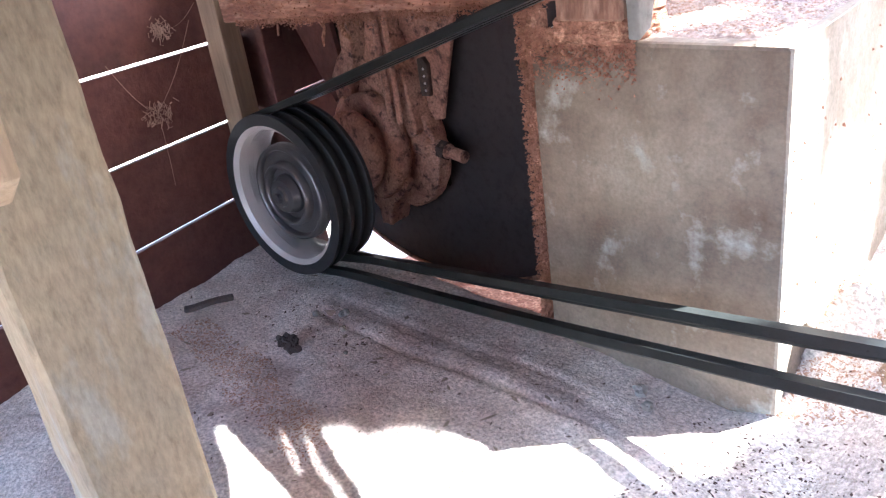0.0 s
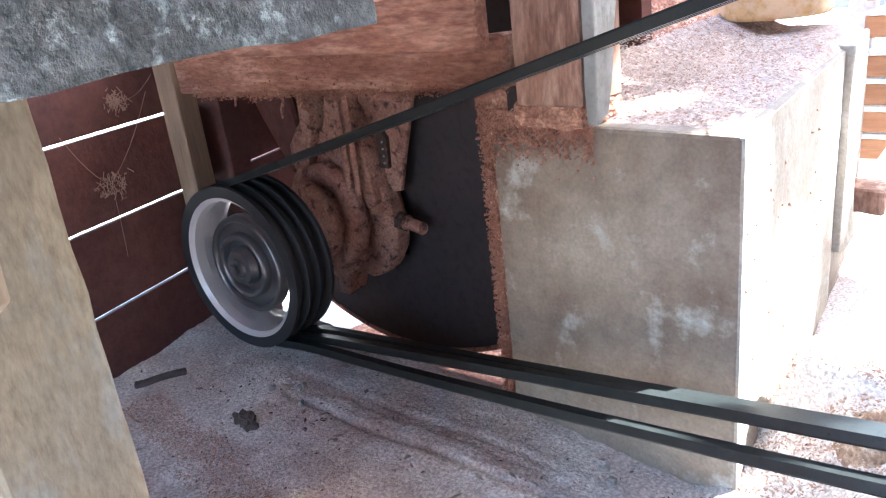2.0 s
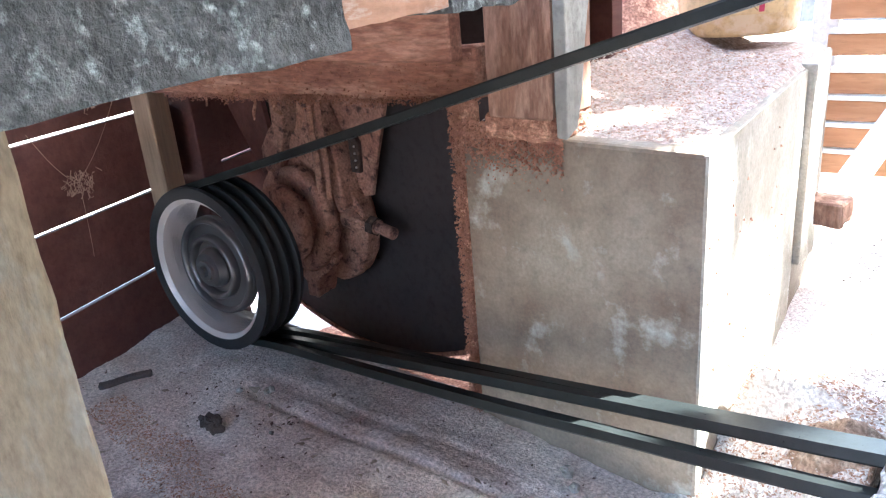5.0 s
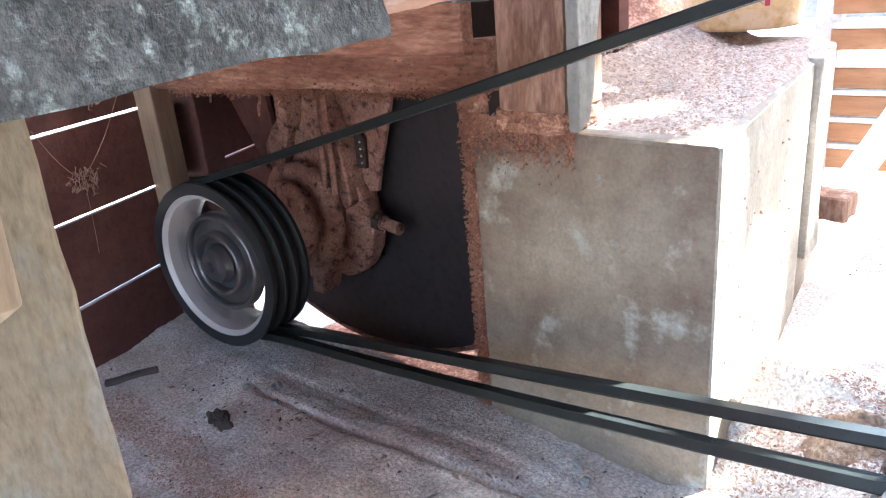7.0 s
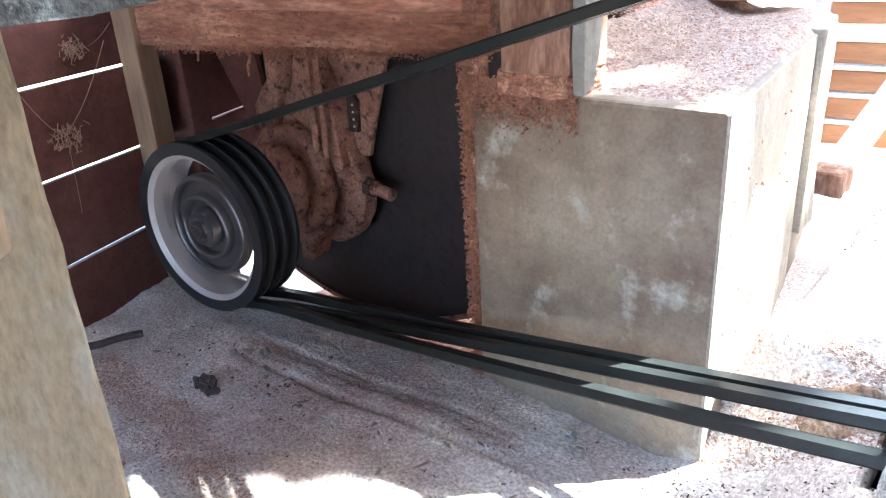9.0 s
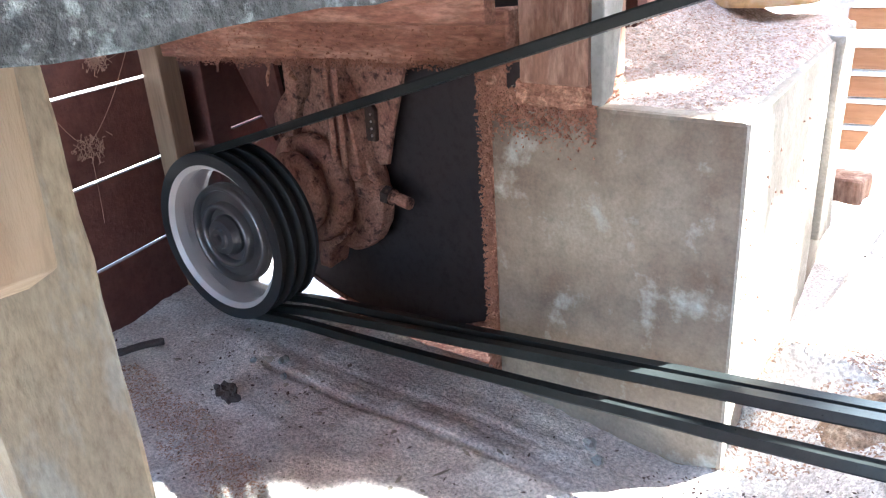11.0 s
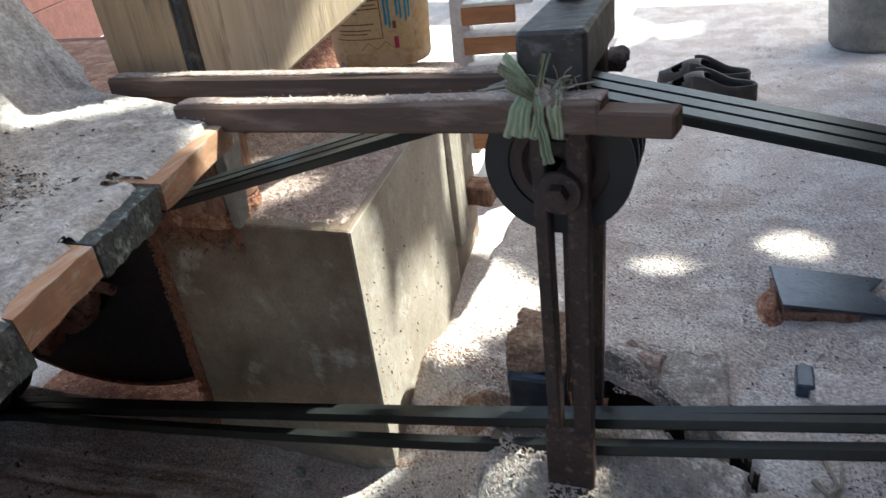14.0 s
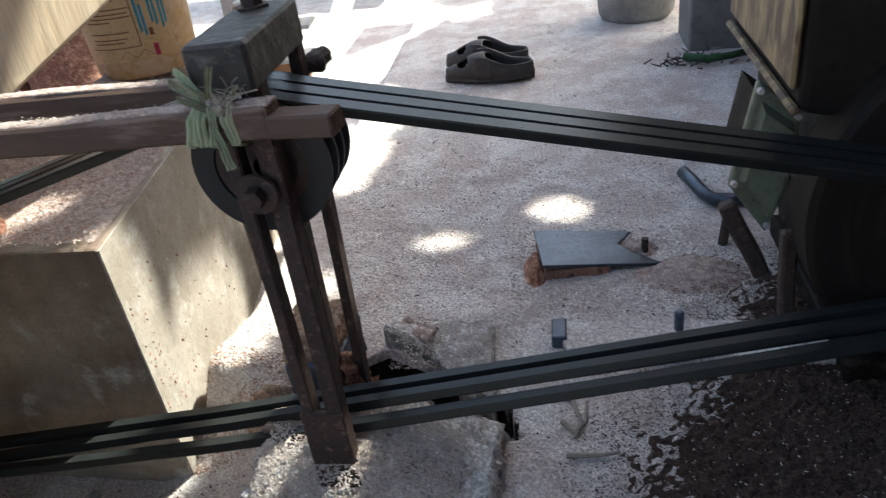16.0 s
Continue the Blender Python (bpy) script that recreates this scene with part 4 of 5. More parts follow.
# ---- mill behind the large pulley ----
def mill():
    t = thing("mill", "cast-iron mill caked with reddish dust under the table", "mill", (-0.945, 0.83, 0.085))

    def put(name, bm, m="machine", label="", smooth=False, at=(0, 0, 0)):
        bm.transform(Matrix.Translation(at))
        return part(name, bm, m, t, label, smooth)
    bm = lathe([(0.0, -0.17), (0.026, -0.17), (0.029, -0.166), (0.029, -0.13), (0.0, -0.13)], 32)
    put("shaft_collar", roughen(bm, 0.001, 40), smooth=True)
    bm = lathe([(0.028, -0.136), (0.062, -0.139), (0.070, -0.136), (0.073, -0.128), (0.071, -0.116), (0.052, -0.112), (0.052, -0.09)], 48)
    put("bearing_flange", roughen(bm, 0.0022, 24), smooth=True)
    bm = lathe([(0.052, -0.094), (0.083, -0.100), (0.094, -0.096), (0.097, -0.084), (0.094, -0.072), (0.078, -0.068), (0.078, -0.052), (0.104, -0.056), (0.114, -0.05), (0.117, -0.036), (0.115, -0.01), (0.0, -0.005)], 56)
    put("bearing_housing", roughen(bm, 0.005, 22), smooth=True)
    for a0, a1, r0, r1, y0, y1 in ((215, 330, 0.098, 0.109, -0.092, -0.078), (150, 205, 0.074, 0.083, -0.115, -0.104)):
        arc = [(r1 * math.cos(radians(a0 + (a1 - a0) * i / 14)), r1 * math.sin(radians(a0 + (a1 - a0) * i / 14))) for i in range(15)]
        arc += [(r0 * math.cos(radians(a1 - (a1 - a0) * i / 14)), r0 * math.sin(radians(a1 - (a1 - a0) * i / 14))) for i in range(15)]
        put("cast_rib", roughen(prism(arc, y0, y1, "xz"), 0.0015, 50))
    # rounded lobe to the lower side and the tapering drain boss below
    lobe = [(0.03 + 0.105 * math.cos(radians(a)), -0.018 + 0.105 * math.sin(radians(a))) for a in range(-100, 61, 10)] + [(0.0, 0.04), (-0.02, -0.09)]
    put("cover_lobe", roughen(prism(lobe, -0.052, -0.022, "xz", 0.004), 0.003, 30, 1))
    boss = [(-0.065, -0.075), (-0.035, -0.112), (-0.018, -0.125), (-0.014, -0.155), (0.012, -0.155), (0.018, -0.122), (0.045, -0.098), (0.06, -0.06)]
    put("drain_boss", roughen(prism(boss, -0.085, -0.035, "xz", 0.005), 0.003, 34, 2))
    ear = [(-0.125, 0.02), (-0.07, 0.085), (-0.045, 0.07), (-0.06, 0.0), (-0.085, -0.02)]
    put("side_ear", roughen(prism(ear, -0.09, -0.06, "xz", 0.005), 0.003, 34, 2))
    bm = lathe([(0, 0.085), (0.022, 0.085), (0.018, 0.115), (0.013, 0.122), (0.013, 0.158), (0.010, 0.160), (0.010, 0.196), (0, 0.196)], 12, "z")
    bm.transform(pose(0, -0.045, 0.018, 0, 98))
    n = put("stud_bolt", roughen(bm, 0.001, 60))
    bm = lathe([(0, 0.140), (0.0165, 0.140), (0.0165, 0.156), (0, 0.156)], 6, "z")
    bm.transform(pose(0, -0.045, 0.018, 0, 98))
    part("nut", bm, "rust", n)
    # cast arms rising to the hopper throat, with dark gaps between them
    arms = ([(-0.085, 0.06), (-0.095, 0.12), (-0.05, 0.165), (-0.045, 0.285), (-0.02, 0.285), (-0.018, 0.15), (-0.04, 0.10), (-0.05, 0.06)],
            [(-0.04, 0.085), (0.045, 0.085), (0.09, 0.02), (0.108, 0.03), (0.095, 0.13), (0.055, 0.20), (0.062, 0.285), (0.026, 0.285), (0.016, 0.20), (0.002, 0.165), (-0.012, 0.15)],
            [(-0.09, 0.062), (-0.04, 0.10), (0.02, 0.10), (0.06, 0.05), (0.02, 0.07), (-0.05, 0.05)])
    for k, p in enumerate(arms):
        put("cast_arm", roughen(prism(p, -0.082 + 0.012 * k, -0.03, "xz", 0.003), 0.004, 26, 2, k))
    for a, b in (((0.070, 0.04), (0.062, 0.27)), ((0.093, 0.05), (0.088, 0.26))):
        put("clamp_strap", beam_between((a[0], -0.088, a[1]), (b[0], -0.084, b[1]), 0.01, 0.012, 0.002, 0, 12, 0.003))
    # chute plates
    put("chute_plate", roughen(prism([(0.05, 0.03), (0.134, 0.045), (0.225, 0.31), (0.06, 0.31)], -0.03, -0.022, "xz", 0.001), 0.0012, 16, 3), "machine", "smooth brown chute plate")
    slot = put("slotted_tab", roughen(prism([(0.100, 0.085), (0.122, 0.085), (0.124, 0.138), (0.114, 0.15), (0.100, 0.147)], -0.040, -0.031, "xz", 0.002), 0.001, 40), "rust", "small dark tab with a row of bright rivets")
    for k in range(4):
        bm = bmesh.new()
        bmesh.ops.create_icosphere(bm, subdivisions=2, radius=0.0022)
        bm.transform(Matrix.Translation((0.115, -0.0405, 0.095 + 0.012 * k)))
        part("rivet", bm, "bareiron", slot)
    put("chute_plate", roughen(prism([(-0.29, 0.30), (-0.12, 0.30), (-0.085, 0.10), (-0.13, 0.06)], -0.06, -0.05, "xz", 0.001), 0.002, 16, 3), "plank", "dusty brown tapering chute plate")
    put("side_board", roughen(box((-0.42, -0.12, 0.02), (-0.30, -0.09, 0.30), 0.004), 0.006, 25, 4), "red_dust", "board caked with dust")
    # the casing's near-black colour gives the recess shade behind the arms
    put("casing", roughen(box((-0.20, 0.0, -0.10), (0.10, 0.17, 0.30), 0.01), 0.006, 12, 4), "tankdark", "casing, near-black for the shade behind the arms")
    xs = [-0.24 + 0.64 * i / 40 for i in range(41)]
    arc = [(x, 0.325 - math.sqrt(0.36 - x * x)) for x in xs]
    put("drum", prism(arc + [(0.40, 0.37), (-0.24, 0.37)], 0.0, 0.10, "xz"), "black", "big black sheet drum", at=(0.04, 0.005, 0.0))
    rim = arc + [(x * 1.01, z - 0.008) for x, z in arc[::-1]]
    put("drum_lip", prism(rim, -0.003, 0.02, "xz"), "machine", "dusty drum rim", at=(0.04, 0.005, 0.0))
    # matted dust hanging from the throat
    rng = random.Random(14)
    for x, L, w in ((-0.30, 0.05, 0.007), (-0.235, 0.075, 0.006), (-0.11, 0.04, 0.006), (-0.062, 0.09, 0.007), (-0.002, 0.075, 0.011), (0.012, 0.05, 0.008), (0.075, 0.045, 0.007), (-0.19, 0.03, 0.006), (-0.35, 0.06, 0.008)):
        pts = [(x + rng.gauss(0, 0.003) * i, -0.10 + rng.gauss(0, 0.002) * i, 0.265 - L * i / 6) for i in range(7)]
        put("dust_tassel", roughen(tube(pts, w, 7, 0.25), 0.003, 90), "red_dust", "matted dust tassel")


mill()


# ---- hopper and things on the table ----
def hopper():
    t = thing("hopper", "old flared wooden hopper standing over the mill", "hopper", (-0.33, 0.70, 0.485))
    inv = Matrix.Translation((0.33, -0.70, -0.485))
    bm = prism([(-0.445, 0.487), (-0.340, 0.487), (-0.340, 0.75), (-0.46, 0.75)], 0.652, 0.674, "xz", 0.002)
    roughen(bm, 0.0015, 20, 3)
    bm.transform(inv)
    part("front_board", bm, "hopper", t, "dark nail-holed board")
    # flank running back, its lower edge rising outward
    bm = prism([(-0.327, 0.480), (-0.292, 0.462), (-0.192, 0.562), (-0.170, 0.75), (-0.327, 0.75)], 0.0, 0.02, "xz", 0.002)
    bmesh.ops.subdivide_edges(bm, edges=bm.edges[:], cuts=3, use_grid_fill=True)
    for v in bm.verts:
        v.co.y += 0.664 + 2.5 * (v.co.x + 0.328)
    roughen(bm, 0.0015, 20)
    bm.transform(inv)
    # the flank's wood is lightened to carry the sunlight that falls on it
    part("flank_board", bm, "sunlit_hopper", t, "board with slanted lower edge, wood colour lightened for the sun on it")
    bm = box((-0.341, 0.653, 0.487), (-0.327, 0.672, 0.75), 0.003)
    roughen(bm, 0.004, 60, 4)
    bm.transform(inv)
    part("mossy_joint", bm, "darkwood", t, "dark mossy joint")


hopper()


def white_stack():
    for k, z in enumerate((0.503, 0.527, 0.551)):
        a, b = Vector((-0.43 - 0.008 * k, 0.446 + 0.03 * (k > 0), z)), Vector((-0.315, 0.225, z))
        d = (b - a).normalized()
        n = Vector((-d.y, d.x, 0)) * -1
        w = 0.16
        ps = [a, b, b + n * w, a + n * w]
        bm = prism([(p.x, p.y) for p in ps], z - 0.004, z + 0.018, "xy", 0.0015)
        roughen(bm, 0.001, 40, 3)
        tagged(part("white_board", bm, "white"), "white-painted short board in a stack on the table", "board", "stacked boards")


white_stack()


# ---- floor things ----
def steel_wedge():
    t = thing("steel_plate", "tilted blue-black steel plate bolted over the dusty floor", "steel plate", (0.45, 1.05, 0))
    inv = Matrix.Translation((-0.45, -1.05, 0))
    bm = prism([(0.341, 1.107), (0.358, 0.992), (0.560, 1.028), (0.512, 1.055), (0.487, 1.08), (0.498, 1.10), (0.512, 1.127)], 0.03, 0.036, "xy", 0.001)
    for v in bm.verts:
        v.co.z -= 0.03 * (v.co.x - 0.341) / 0.219
    bm.transform(inv)
    part("plate", bm, "steel", t)
    bm = prism([(0.343, 1.1), (0.362, 0.998), (0.47, 1.012), (0.46, 1.1)], -0.03, 0.016, "xy", 0.002)
    bm.transform(inv)
    part("packing", bm, "machine", t, "red-brown packing timber")
    bm = lathe([(0, 0), (0.006, 0), (0.006, 0.03), (0, 0.03)], 12, "z")
    bm.transform(inv @ Matrix.Translation((0.532, 1.07, 0)))
    part("anchor_bolt", bm, "rust", t)


steel_wedge()


def floor_rail():
    t = thing("mounting_rail", "dusty steel mounting rail on the floor with anchor bolt", "rail", (0.5, 0.82, 0))
    inv = Matrix.Translation((-0.5, -0.82, 0))
    bm = prism([(0.375, 0.862), (0.395, 0.79), (0.82, 0.76), (0.82, 0.835), (0.66, 0.852)], -0.02, 0.016, "xy", 0.002)
    bmesh.ops.subdivide_edges(bm, edges=bm.edges[:], cuts=3, use_grid_fill=True)
    bm.transform(inv)
    part("rail_plate", bm, "earth", t)
    bm = box((0.372, 0.815, 0.0), (0.394, 0.862, 0.022), 0.002)
    bm.transform(inv)
    part("end_clip", bm, "steel", t, "blue-grey steel end clip")
    bm = lathe([(0, 0), (0.007, 0), (0.007, 0.045), (0.005, 0.048), (0, 0.048)], 12, "z")
    bm.transform(inv @ Matrix.Translation((0.556, 0.835, 0)))
    part("anchor_bolt", bm, "steel", t)


floor_rail()


def slipper():
    """A clog: thick sole, side wall sinking towards the heel, closed vamp with a toe hole."""
    t = thing("slipper", "dark brown foam clog slipper on the floor", "slipper", (0, 0, 0), "pair of slippers")
    L = 0.26

    def half(f):
        return 0.047 * (max(0.0, math.sin(math.pi * min(0.985, f * 0.95 + 0.035))) ** 0.42) * (1 + 0.14 * math.sin((f - 0.1) * 5))

    def top(f):
        return 0.050 + 0.030 * smooth01((f - 0.22) / 0.36) - 0.040 * smooth01((f - 0.60) / 0.42)
    bm = bmesh.new()
    n, m = 26, 14
    rings = []
    for i in range(n + 1):
        f = i / n
        x, w = (f - 0.5) * L, half(f)
        ring = []
        for k in range(m):
            a = 2 * math.pi * k / m
            s = math.sin(a)
            ring.append(bm.verts.new((x, w * math.cos(a), 0.012 + 0.011 * math.copysign(abs(s) ** 0.4, s))))
        rings.append(ring)
    for p, q in zip(rings, rings[1:]):
        for k in range(m):
            bm.faces.new((p[k], p[(k + 1) % m], q[(k + 1) % m], q[k]))
    bm.faces.new(rings[0])
    bm.faces.new(rings[-1][::-1])
    bmesh.ops.recalc_face_normals(bm, faces=bm.faces)
    part("sole", bm, "foam", t, smooth=True)
    # wall round the heel
    bm = bmesh.new()
    rows = []
    line = [(0.64 - 0.64 * j / 16, 1) for j in range(17)] + [(0.64 * j / 16, -1) for j in range(1, 17)]
    for f, side in line:
        w = half(f) * side * (0.97 if f > 0.001 else 0.6)
        rows.append([bm.verts.new(((f - 0.5) * L, w * (1 - 0.10 * g * g), 0.010 + (top(f) - 0.010) * g)) for g in (0, 0.33, 0.66, 1)])
    for p, q in zip(rows, rows[1:]):
        for k in range(3):
            bm.faces.new((p[k], p[k + 1], q[k + 1], q[k]))
    bmesh.ops.recalc_face_normals(bm, faces=bm.faces)
    bmesh.ops.solidify(bm, geom=bm.faces[:], thickness=0.006)
    part("heel_wall", bm, "foam", t, smooth=True)
    # vamp over the toes
    bm = bmesh.new()
    rows = []
    for i in range(19):
        f = 0.53 + 0.455 * i / 18
        row = []
        for k in range(17):
            a = math.pi * k / 16
            x = (f - 0.5) * L - 0.020 * abs(math.cos(a)) ** 2 * (1 - i / 18)
            row.append(bm.verts.new((x, half(f) * math.cos(a), 0.010 + (top(f) - 0.010) * max(0.0, math.sin(a)) ** 0.55)))
        rows.append(row)
    for i, (p, q) in enumerate(zip(rows, rows[1:])):
        for k in range(16):
            if 8 <= i <= 12 and 4 <= k <= 7 or i in (9, 10, 11) and 3 <= k <= 8:
                continue
            bm.faces.new((p[k], p[k + 1], q[k + 1], q[k]))
    bmesh.ops.recalc_face_normals(bm, faces=bm.faces)
    bmesh.ops.solidify(bm, geom=bm.faces[:], thickness=0.005)
    part("vamp", bm, "foam", t, smooth=True)
    t.matrix_world = pose(0.195, 2.05, 0.002, 0, 0, 176)
    copy_thing(t, pose(0.18, 2.175, 0.002, 0, 0, 170))


slipper()


def bucket():
    t = thing("bucket", "small cream plastic paint bucket with printed label on the block", "bucket", (-0.405, 1.32, 0.338))
    part("body", lathe([(0, 0.0), (0.135, 0.0), (0.14, 0.01), (0.158, 0.33), (0.166, 0.335), (0.166, 0.36), (0.158, 0.365), (0.15, 0.36), (0.13, 0.02), (0, 0.02)], 48, "z"), "bucket", t, smooth=True)
    part("rim_band", lathe([(0.157, 0.29), (0.167, 0.292), (0.167, 0.305), (0.158, 0.308)], 48, "z"), "bucket", t)

    def wrap(a0, a1, z0, z1, off, name, m, label="", slope=0.0):
        bm = bmesh.new()
        rows = []
        k = max(2, int((a1 - a0) / 4))
        for i in range(k + 1):
            a = radians(a0 + (a1 - a0) * i / k)
            rows.append([bm.verts.new(((0.14 + 0.056 * z + off) * math.cos(a), (0.14 + 0.056 * z + off) * math.sin(a), z)) for z in (z0 + slope * i / k, z1 + slope * i / k)])
        for p, q in zip(rows, rows[1:]):
            bm.faces.new((p[0], q[0], q[1], p[1]))
        part(name, bm, m, t, label)
    wrap(-150, -40, 0.05, 0.275, 0.002, "label_panel", "label")
    bm = tube([(0.17 * math.cos(radians(a)), -0.172 + 0.02 * math.cos(radians(2 * a)), 0.345 - 0.075 * math.sin(radians(a))) for a in range(0, 181, 12)], 0.003, 6)
    part("handle", bm, "bucket", t, "drooping cream handle")
    for z in (0.088, 0.236):
        wrap(-132, -76, z, z + 0.0025, 0.0035, "frame_line", "print_brown")
    wrap(-77, -76, 0.088, 0.238, 0.0035, "frame_line", "print_brown")
    for z, a1 in ((0.222, -96), (0.212, -90), (0.19, -78), (0.178, -80), (0.168, -78), (0.158, -100), (0.128, -84), (0.112, -88), (0.102, -92)):
        wrap(-126, a1, z, z + 0.0032, 0.0035, "print_line", "print_brown")
    for a0, z0, z1 in ((-73, 0.12, 0.23), (-69, 0.11, 0.19), (-60, 0.14, 0.25), (-56, 0.13, 0.25), (-50, 0.12, 0.24), (-46, 0.13, 0.25)):
        wrap(a0, a0 + 2.5, z0, z1, 0.0035, "print_block", "print_blue", "", 0.006)
    wrap(-65, -61, 0.11, 0.13, 0.0035, "print_mark", "print_brown")
    wrap(-65, -60, 0.055, 0.088, 0.0035, "print_mark", "print_red")
    for i in range(2):
        wrap(-102 + i * 18, -93 + i * 18, 0.058, 0.060, 0.0035, "print_line", "print_brown", "", 0.02)
        wrap(-93 + i * 18, -84 + i * 18, 0.078, 0.080, 0.0035, "print_line", "print_brown", "", -0.02)
    t.matrix_world = pose(-0.405, 1.32, 0.338, 0, 0, 14) @ Matrix.Scale(0.69, 4)


bucket()


def red_heap():
    """A tall heap of reddish sawdust on the ground behind the hopper."""
    bm = bmesh.new()
    bmesh.ops.create_grid(bm, x_segments=64, y_segments=64, size=1.0)
    for v in bm.verts:
        d = v.co.length
        x, y = -0.80 + v.co.x * 0.5, 1.66 + v.co.y * 0.5
        v.co = (x, y, -0.29 + 0.84 * max(0.0, 1 - d) ** 0.9 + 0.02 * noise.fractal(Vector((x * 14, y * 14, 0)), 0.8, 2, 5) * smooth01((1 - d) * 5))
    tagged(part("sawdust_heap", bm, "red_dust", smooth=True), "tall heap of reddish sawdust behind the hopper", "sawdust", kind="stuff")


red_heap()


def cement_pot():
    bm = lathe([(0, 0), (0.11, 0), (0.125, 0.02), (0.15, 0.25), (0.145, 0.27), (0.13, 0.26), (0.1, 0.03), (0, 0.03)], 40, "z")
    roughen(bm, 0.003, 15)
    bm.transform(Matrix.Translation((0.66, 2.60, -0.004)))
    tagged(part("cement_pot", bm, "pot", smooth=True), "stained grey cement pot by the wall", "pot")


cement_pot()


def low_bench():
    t = thing("low_bench", "low wooden slatted crate bench with slanted pale leg", "bench", (-0.36, 1.62, 0))
    inv = Matrix.Translation((0.36, -1.62, 0))
    for i, z in enumerate((0.035, 0.09, 0.145, 0.20, 0.275, 0.345)):
        bm = beam_between((-0.345, 1.64, z), (-0.17 - 0.01 * i, 1.66, z), 0.02, 0.042, 0.002)
        bm.transform(inv)
        part("slat", bm, "bench", t)
        bm = beam_between((-0.345, 1.672, z + 0.026), (-0.18, 1.69, z + 0.026), 0.09, 0.01, 0.002)
        bm.transform(inv)
        part("shelf", bm, "white", t, "pale shelf board")
    bm = beam_between((-0.25, 1.40, 0.01), (-0.118, 2.06, 0.39), 0.05, 0.022, 0.002)
    bm.transform(inv)
    part("slanted_leg", bm, "white", t, "pale slanted leg board")
    bm = beam_between((-0.358, 1.645, 0.0), (-0.358, 1.675, 0.40), 0.05, 0.022, 0.002)
    bm.transform(inv)
    part("post", bm, "white", t, "pale upright post")


low_bench()


def brick_bit():
    bm = box((-0.285, 1.335, 0.0), (-0.21, 1.40, 0.045), 0.004)
    roughen(bm, 0.003, 30, 3)
    tagged(part("brick", bm, "block"), "broken brown brick beside the concrete block", "brick")


brick_bit()


# ---- engine ----
def engine():
    t = thing("diesel_engine", "old oily single-cylinder diesel engine with rusty tank", "engine", (0.85, 0.95, 0))
    inv = Matrix.Translation((-0.85, -0.95, 0))

    def put(name, bm, m, label="", smooth=False, under=None):
        if under is None:
            bm.transform(inv)
        return part(name, bm, m, under or t, label, smooth)
    bm = prism([(0.76, 0.03), (1.25, 0.03), (1.25, 0.36), (0.74, 0.36), (0.70, 0.30)], 0.80, 1.12, "xz", 0.012)
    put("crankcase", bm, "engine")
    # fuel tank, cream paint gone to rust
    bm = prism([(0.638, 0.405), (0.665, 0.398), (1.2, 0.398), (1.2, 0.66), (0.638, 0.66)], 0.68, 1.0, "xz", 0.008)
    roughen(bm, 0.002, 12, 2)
    # shade is put into the body's colour; only the end shows the paint
    put("fuel_tank", bm, "tankdark", "tank body, near-black for its shaded sides")
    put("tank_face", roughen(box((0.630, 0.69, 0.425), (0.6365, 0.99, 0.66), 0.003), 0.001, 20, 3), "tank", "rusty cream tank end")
    bm = box((0.628, 0.675, 0.404), (0.638, 1.002, 0.413), 0.003)
    put("tank_seam", bm, "tank", "folded cream seam")
    # inspection cover with cast figures
    poly = [(0.625, 0.401), (0.675, 0.362), (0.677, 0.28), (0.650, 0.198), (0.601, 0.268)]
    mid = Vector((sum(p[0] for p in poly) / 5, sum(p[1] for p in poly) / 5))
    put("inspection_cover", prism(poly, 0.792, 0.806, "xz", 0.004), "olive", "olive painted crankcase cover")
    small = [tuple(mid + (Vector(p) - mid) * 0.76) for p in poly]
    bm = prism(small, 0.778, 0.793, "xz")
    for v in bm.verts:
        if v.co.y < 0.785:
            v.co.x, v.co.z = mid.x + (v.co.x - mid.x) * 0.86, mid.y + (v.co.z - mid.y) * 0.86
    put("raised_panel", bm, "olive")
    put("cover_neck", prism(small, 0.80, 0.90, "xz"), "engine")
    cu = bpy.data.curves.new("cast_figures", "FONT")
    cu.body, cu.size, cu.extrude, cu.align_x = "04", 0.034, 0.0008, "CENTER"
    tmp = new("cast_figures", cu)
    me = bpy.data.meshes.new_from_object(tmp)
    bpy.data.objects.remove(tmp)
    me.materials.append(M["olive"])
    ob = new("cast_figures", me)
    ob.parent = t
    ob.matrix_basis = inv @ pose(0.640, 0.7772, 0.310, 90, 22, 0)
    ob["label"] = "raised cast figures"
    for p in poly:
        q = mid + (Vector(p) - mid) * 0.88
        bm = lathe([(0, 0.786), (0.0035, 0.786), (0.0045, 0.792), (0, 0.792)], 8)
        bm.transform(Matrix.Translation((q.x, 0, q.y)))
        put("cover_bolt", bm, "bareiron", "pale bolt head")
    # feed pipe and bracket below
    put("bracket", beam_between((0.598, 0.79, 0.245), (0.650, 0.79, 0.138), 0.02, 0.022, 0.004, 0, 5, 0.003), "rust")
    put("bracket", beam_between((0.70, 0.86, 0.16), (0.70, 0.82, 0.0), 0.02, 0.025, 0.004, 0, 5, 0.003), "rust")
    for x in (0.80, 1.15):
        put("foot", box((x - 0.05, 0.73, -0.02), (x + 0.05, 1.13, 0.032), 0.004), "engine")
    put("cooling_hopper", box((0.82, 0.78, 0.355), (1.22, 1.1, 0.40), 0.006), "engine")


engine()


